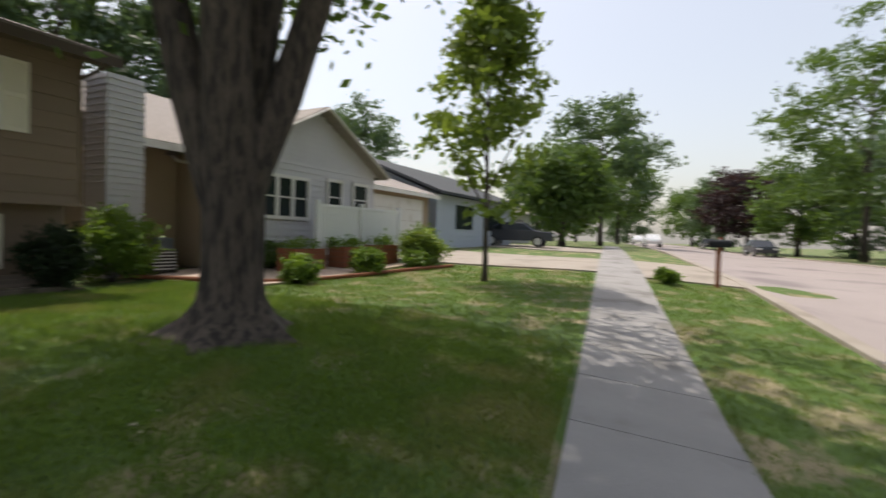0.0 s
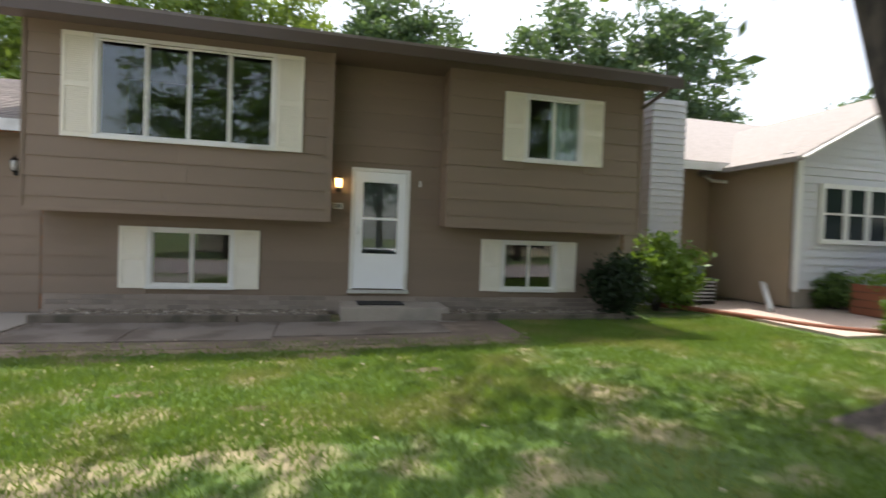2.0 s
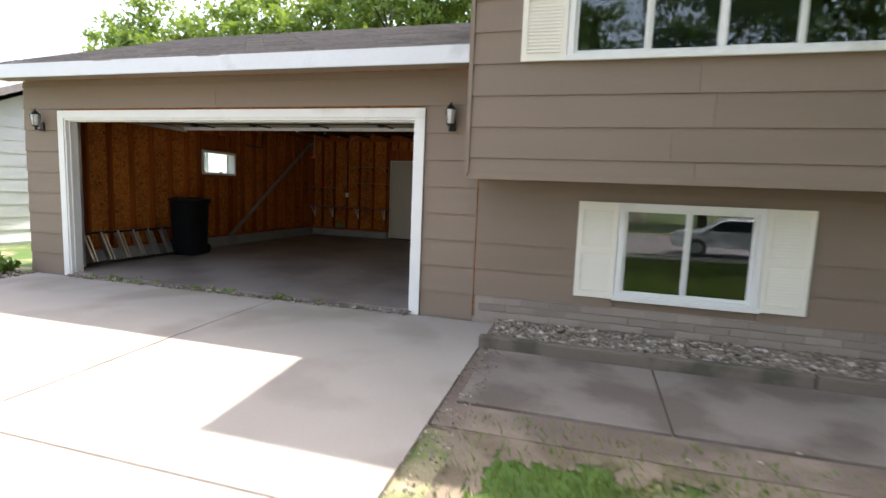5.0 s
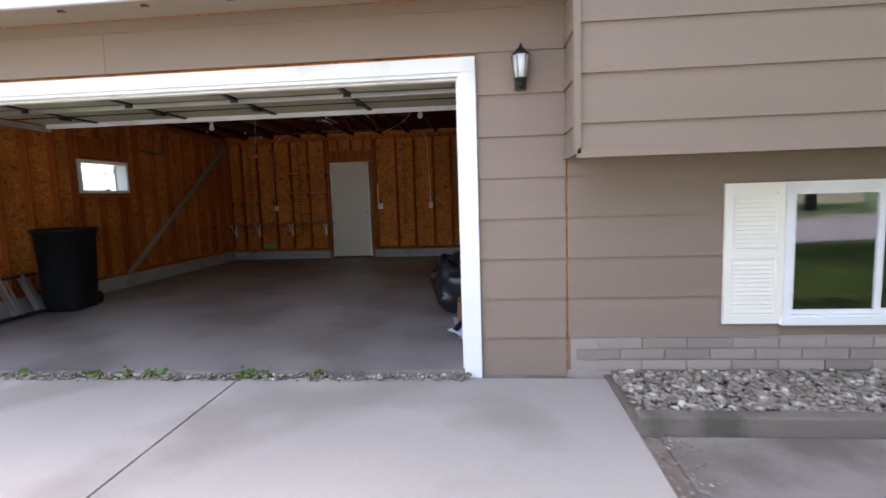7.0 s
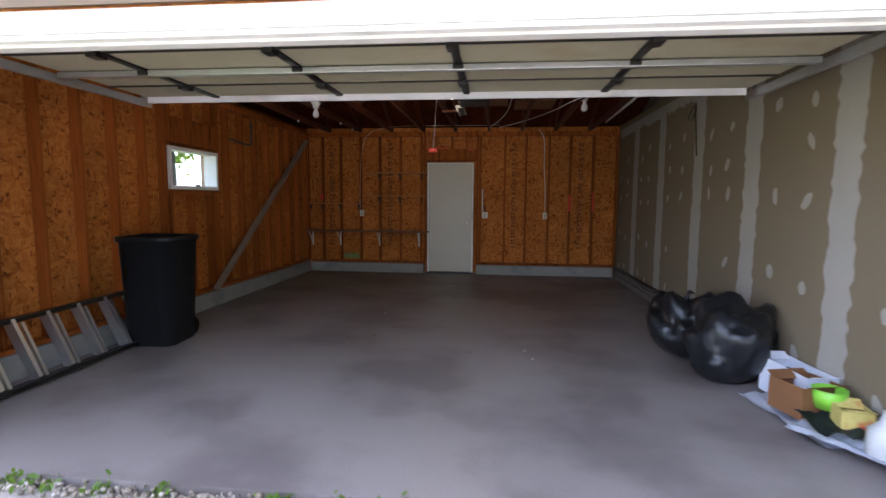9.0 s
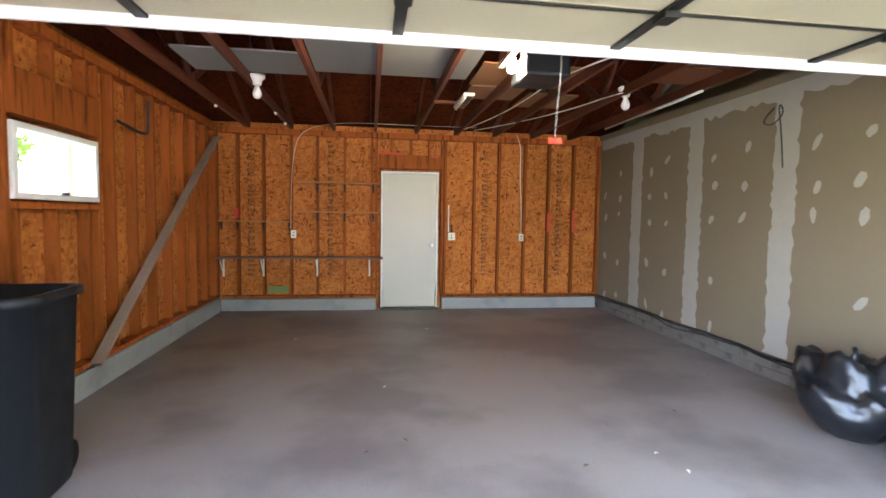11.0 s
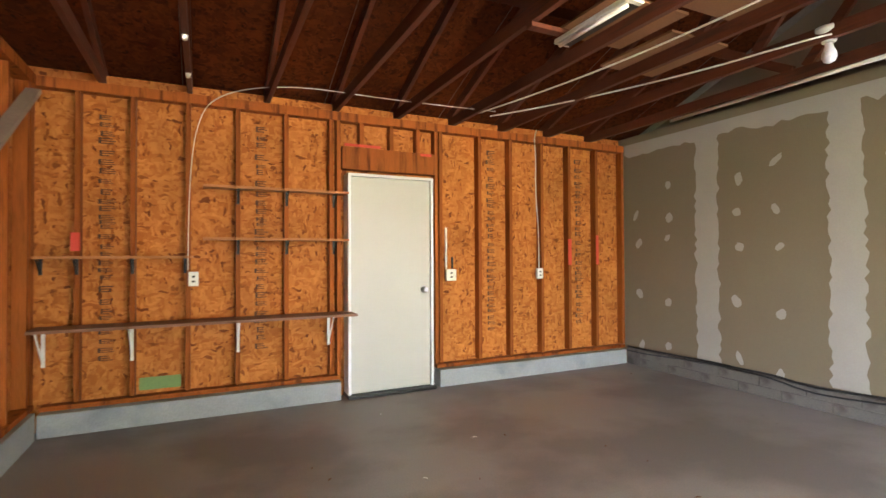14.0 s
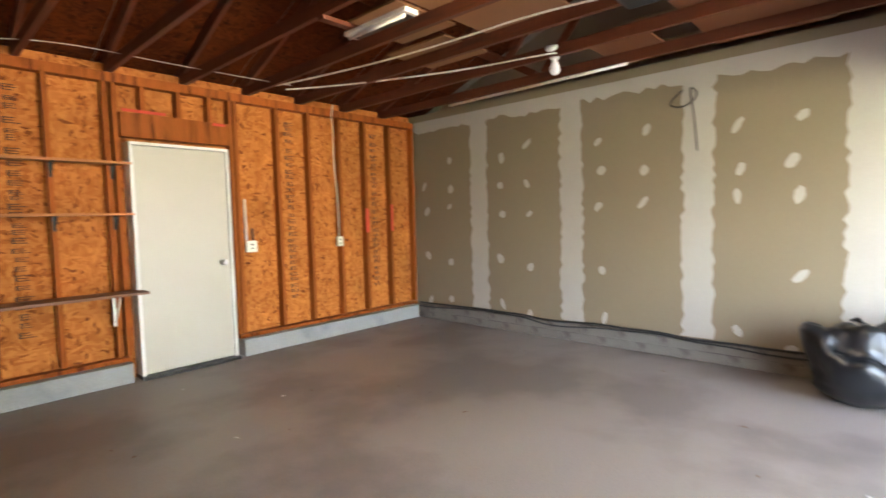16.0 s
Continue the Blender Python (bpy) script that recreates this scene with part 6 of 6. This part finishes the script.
for k in range(14):
    part("slat", made(box, -1.4 + k * 0.125, -1.285 + k * 0.125, -0.01, 0.01, 0.06, 1.6, 0.003), VINYL, gate)

# ---- mailbox and parked cars ----
x, y = street_xy(10.9, -2.3)
mail = thing("mailbox", "black mailbox on a reddish wooden post", "mailbox", (x, y, land(x, y)), 9.5)
part("post", made(box, -0.05, 0.05, -0.05, 0.05, -0.1, 1.0, 0.006), REDWOOD, mail)
bm = bmesh.new()
prof = [(-0.09, 0.0), (0.09, 0.0), (0.09, 0.1)] + [(0.09 * math.cos(a), 0.1 + 0.09 * math.sin(a)) for a in (0.5, 1.0, 1.57, 2.1, 2.6)] + [(-0.09, 0.1)]
rings = [[bm.verts.new((px, yy, 1.0 + pz)) for px, pz in prof] for yy in (-0.28, 0.25)]
bm.faces.new(rings[0])
bm.faces.new(rings[1][::-1])
for i in range(len(prof)):
    j = (i + 1) % len(prof)
    bm.faces.new((rings[0][j], rings[0][i], rings[1][i], rings[1][j]))
part("box", bm, BLACK, mail)
part("flag", made(box, 0.092, 0.1, -0.05, -0.02, 1.1, 1.26), RED, mail)


def car(at, rz, paint, label):
    t = thing("parked_car", label, "car", (*at, land(*at) + 0.02), rz)
    side = [(-2.2, 0.35), (-2.25, 0.62), (-2.1, 0.86), (-1.2, 0.95), (-0.55, 1.40), (0.75, 1.44), (1.55, 1.05), (2.15, 0.98), (2.25, 0.6), (2.2, 0.35)]
    bm = bmesh.new()
    rings = []
    for w, k in ((-0.86, 0.94), (-0.80, 1.0), (0.80, 1.0), (0.86, 0.94)):
        rings.append([bm.verts.new((px * (1 if k == 1 else 0.985), w * (0.82 if pz > 1.2 else 1.0), 0.35 + (pz - 0.35) * k)) for px, pz in side])
    for r0, r1 in zip(rings, rings[1:]):
        for i in range(len(side)):
            j = (i + 1) % len(side)
            bm.faces.new((r0[i], r0[j], r1[j], r1[i]))
    bm.faces.new(rings[0])
    bm.faces.new(rings[-1][::-1])
    part("body", bm, paint, t)
    for sgn in (-1, 1):
        bm = bmesh.new()
        v = [bm.verts.new((px, sgn * w, pz)) for px, w, pz in ((-1.05, 0.868, 0.97), (1.35, 0.868, 1.0), (0.7, 0.735, 1.36), (-0.5, 0.735, 1.34))]
        bm.faces.new(v)
        bmesh.ops.solidify(bm, geom=list(bm.faces), thickness=0.015)
        part("side_window", bm, PANE, t)
    for px in (-1.35, 1.35):
        for sgn in (-1, 1):
            wh = part("wheel", made(tube, [(px, sgn * 0.88, 0.32), (px, sgn * 0.68, 0.32)], 0.32, 20), BLACK, t)
            part("rim", made(tube, [(px, sgn * 0.885, 0.32), (px, sgn * 0.87, 0.32)], 0.2, 14), STEEL, wh)
    for sgn in (-1, 1):
        part("headlight", made(box, -2.27, -2.2, sgn * 0.62 - 0.15, sgn * 0.62 + 0.15, 0.62, 0.76, 0.02), TRIM, t)
        part("tail_light", made(box, 2.2, 2.27, sgn * 0.65 - 0.12, sgn * 0.65 + 0.12, 0.7, 0.85, 0.02), RED, t)


SILVER = material("silver_car_paint", (0.62, 0.64, 0.66), 0.25, metal=0.3, vary=0.03, bump=0)
DARKPAINT = material("dark_car_paint", (0.03, 0.035, 0.045), 0.2, vary=0.03, bump=0)
car(street_xy(-2.2, -4.4), 9.5, SILVER, "silver white sedan parked at the curb")
car(street_xy(26.5, 5.5), 99.5, DARKPAINT, "dark car parked on a driveway")
for k, (u, v) in enumerate(((58, -4.5), (70, -12.4), (84, -4.5), (47, -12.4))):
    car(street_xy(u, v), 9.5, DARKPAINT if k % 2 else SILVER, "dark parked car far along the street" if k % 2 else "silver parked car far along the street")


# ---- lawn blades ----
def lawn(name, n, area, size, seed, keep):
    r = np.random.RandomState(seed)
    x, y = r.uniform(area[0], area[1], n), r.uniform(area[2], area[3], n)
    ok = np.array([keep(a, b) for a, b in zip(x, y)])
    x, y = x[ok], y[ok]
    n = len(x)
    z = np.array([land(a, b) for a, b in zip(x, y)]) - 0.022
    h = size * r.uniform(0.5, 1.4, n)
    a = r.uniform(0, math.tau, n)
    w = 0.0045 + 0.004 * r.rand(n)
    lean = r.normal(size=(n, 2)) * (0.45 * h)[:, None]
    v = np.empty((n, 3, 3))
    v[:, 0] = np.stack([x - w * np.cos(a), y - w * np.sin(a), z], 1)
    v[:, 1] = np.stack([x + w * np.cos(a), y + w * np.sin(a), z], 1)
    v[:, 2] = np.stack([x + lean[:, 0], y + lean[:, 1], z + h], 1)
    me = bpy.data.meshes.new(name)
    me.vertices.add(3 * n)
    me.vertices.foreach_set("co", v.ravel())
    me.loops.add(3 * n)
    me.loops.foreach_set("vertex_index", np.arange(3 * n))
    me.polygons.add(n)
    me.polygons.foreach_set("loop_start", np.arange(0, 3 * n, 3))
    me.update()
    me.materials.append(BLADE)
    return tagged(new(name, me), "green uneven mown grass with thin spots", "grass", kind="stuff")


BLADE = leaf_material("grass_blade", (0.105, 0.175, 0.030), 0.3, second=(0.24, 0.22, 0.08), amount=0.28, spots=0.8, own_vary=0.3)


def on_lawn(x, y):
    c, s = math.cos(STREET), math.sin(STREET)
    v = -(x - 13.5) * s + (y + 10.5) * c
    u = (x - 13.5) * c + (y + 10.5) * s
    if v < 0.64 and v > -0.64 or v < -2.98:
        return False
    if u > 11.4 or (x < 12.6 and y > -2.1) or x < 6.15:
        return False
    if x > 17.2 and y > -3.05:
        return False
    thin = noise.noise((x * 0.9, y * 0.9, 3.0)) + 0.35 * noise.noise((x * 3.1, y * 3.1, 9.0))
    for px, py, pa, pb in ((7.5, -2.75, 0.42, 0.16), (6.75, -3.7, 0.5, 0.22), (9.9, -2.75, 0.45, 0.2), (8.6, -2.35, 0.5, 0.1), (6.5, -2.5, 0.2, 0.3), (10.9, -3.6, 0.3, 0.12), (7.0, -4.8, 0.35, 0.15)):
        if ((x - px) / pa) ** 2 + ((y - py) / pb) ** 2 < 0.8 and random.random() < 0.4:
            return False
    if (y > -2.62 + 0.18 * noise.noise((x * 1.7, 0, 1)) and x < 12.4 or x < 6.42 + 0.15 * noise.noise((0, y * 1.7, 2))) and random.random() < 0.62:
        return False
    bare = 0.38 if y > -3.2 and x < 12 else 0.12
    return random.random() > bare + min(0.3, max(0.0, thin * 1.5 - 0.15))


lawn("grass", 150000, (6.1, 16.5, -10.4, -1.4), 0.055, 1, on_lawn)
lawn("grass", 70000, (13.0, 25.0, -12.6, -3.0), 0.06, 2, on_lawn)
lawn("grass", 60000, (6.1, 12.0, -5.2, -1.9), 0.05, 6, on_lawn)
lawn("grass", 60000, (9.0, 15.5, -11.0, -6.5), 0.05, 3, on_lawn)
lawn("grass", 22000, (11.0, 17.0, -3.0, -0.85), 0.06, 4, lambda x, y: x > 12.6)
rng = random.Random(9)
DRYLEAF = material("dry_leaf", (0.48, 0.42, 0.30), 0.8, vary=0.2)
for k in range(60):
    x, y = rng.uniform(6.3, 13), rng.uniform(-8.0, -2.0)
    t = thing("fallen_leaf", "pale dry fallen leaf on the lawn", "leaf", (x, y, land(x, y)), rng.uniform(0, 360))
    bm = bmesh.new()
    s = rng.uniform(0.012, 0.028)
    v = [bm.verts.new(p) for p in ((-s, 0, 0.02), (0, -s * 0.6, 0.04), (s, 0, 0.025), (0, s * 0.6, 0.035))]
    bm.faces.new((v[0], v[1], v[2]))
    bm.faces.new((v[0], v[2], v[3]))
    part("blade", bm, DRYLEAF, t)


def soil_patch(at, rx, ry, seed):
    """A flat worn place in the lawn with an uneven rim."""
    r = random.Random(seed)
    bm = bmesh.new()
    c = bm.verts.new((*at, land(*at) - 0.006 + 0.0003 * (seed % 20)))
    rim = []
    for k in range(70):
        a = k * math.tau / 70
        w = 0.75 + 0.3 * noise.noise((math.cos(a) * 1.7, math.sin(a) * 1.7, seed)) + r.uniform(-0.26, 0.2)
        x, y = at[0] + rx * w * math.cos(a), at[1] + ry * w * math.sin(a)
        rim.append(bm.verts.new((x, y, land(x, y) - 0.014 + 0.0003 * (seed % 20))))
    for k in range(70):
        bm.faces.new((c, rim[k], rim[(k + 1) % 70]))
    return structure("bare_patch", bm, PALESOIL, "bare pale sandy soil patch in the lawn", "soil")


PALESOIL = material("pale_dry_soil", (0.20, 0.155, 0.105), 0.95, vary=0.25, scale=5, fine=90, bump=0.7, second=(0.14, 0.105, 0.065), amount=0.32, spots=4)
for k, (x, y, a, b) in enumerate(((7.5, -2.75, 0.42, 0.16), (6.75, -3.7, 0.5, 0.22), (9.9, -2.75, 0.45, 0.2), (8.6, -2.35, 0.5, 0.1), (8.3, -3.9, 0.3, 0.12), (10.9, -3.6, 0.3, 0.12), (7.0, -4.8, 0.35, 0.15), (9.3, -4.4, 0.25, 0.1), (6.3, -5.2, 0.15, 0.7), (11.8, -2.5, 0.4, 0.12))):
    soil_patch((x, y), a, b, k + 1)
for k in range(9):     # worn strip along the walk
    soil_patch((6.5 + k * 0.7, -2.38), 0.6, 0.26, k + 30)
for k in range(6):     # worn strip along the driveway
    soil_patch((6.28, -2.6 - k * 0.75), 0.2, 0.6, k + 50)
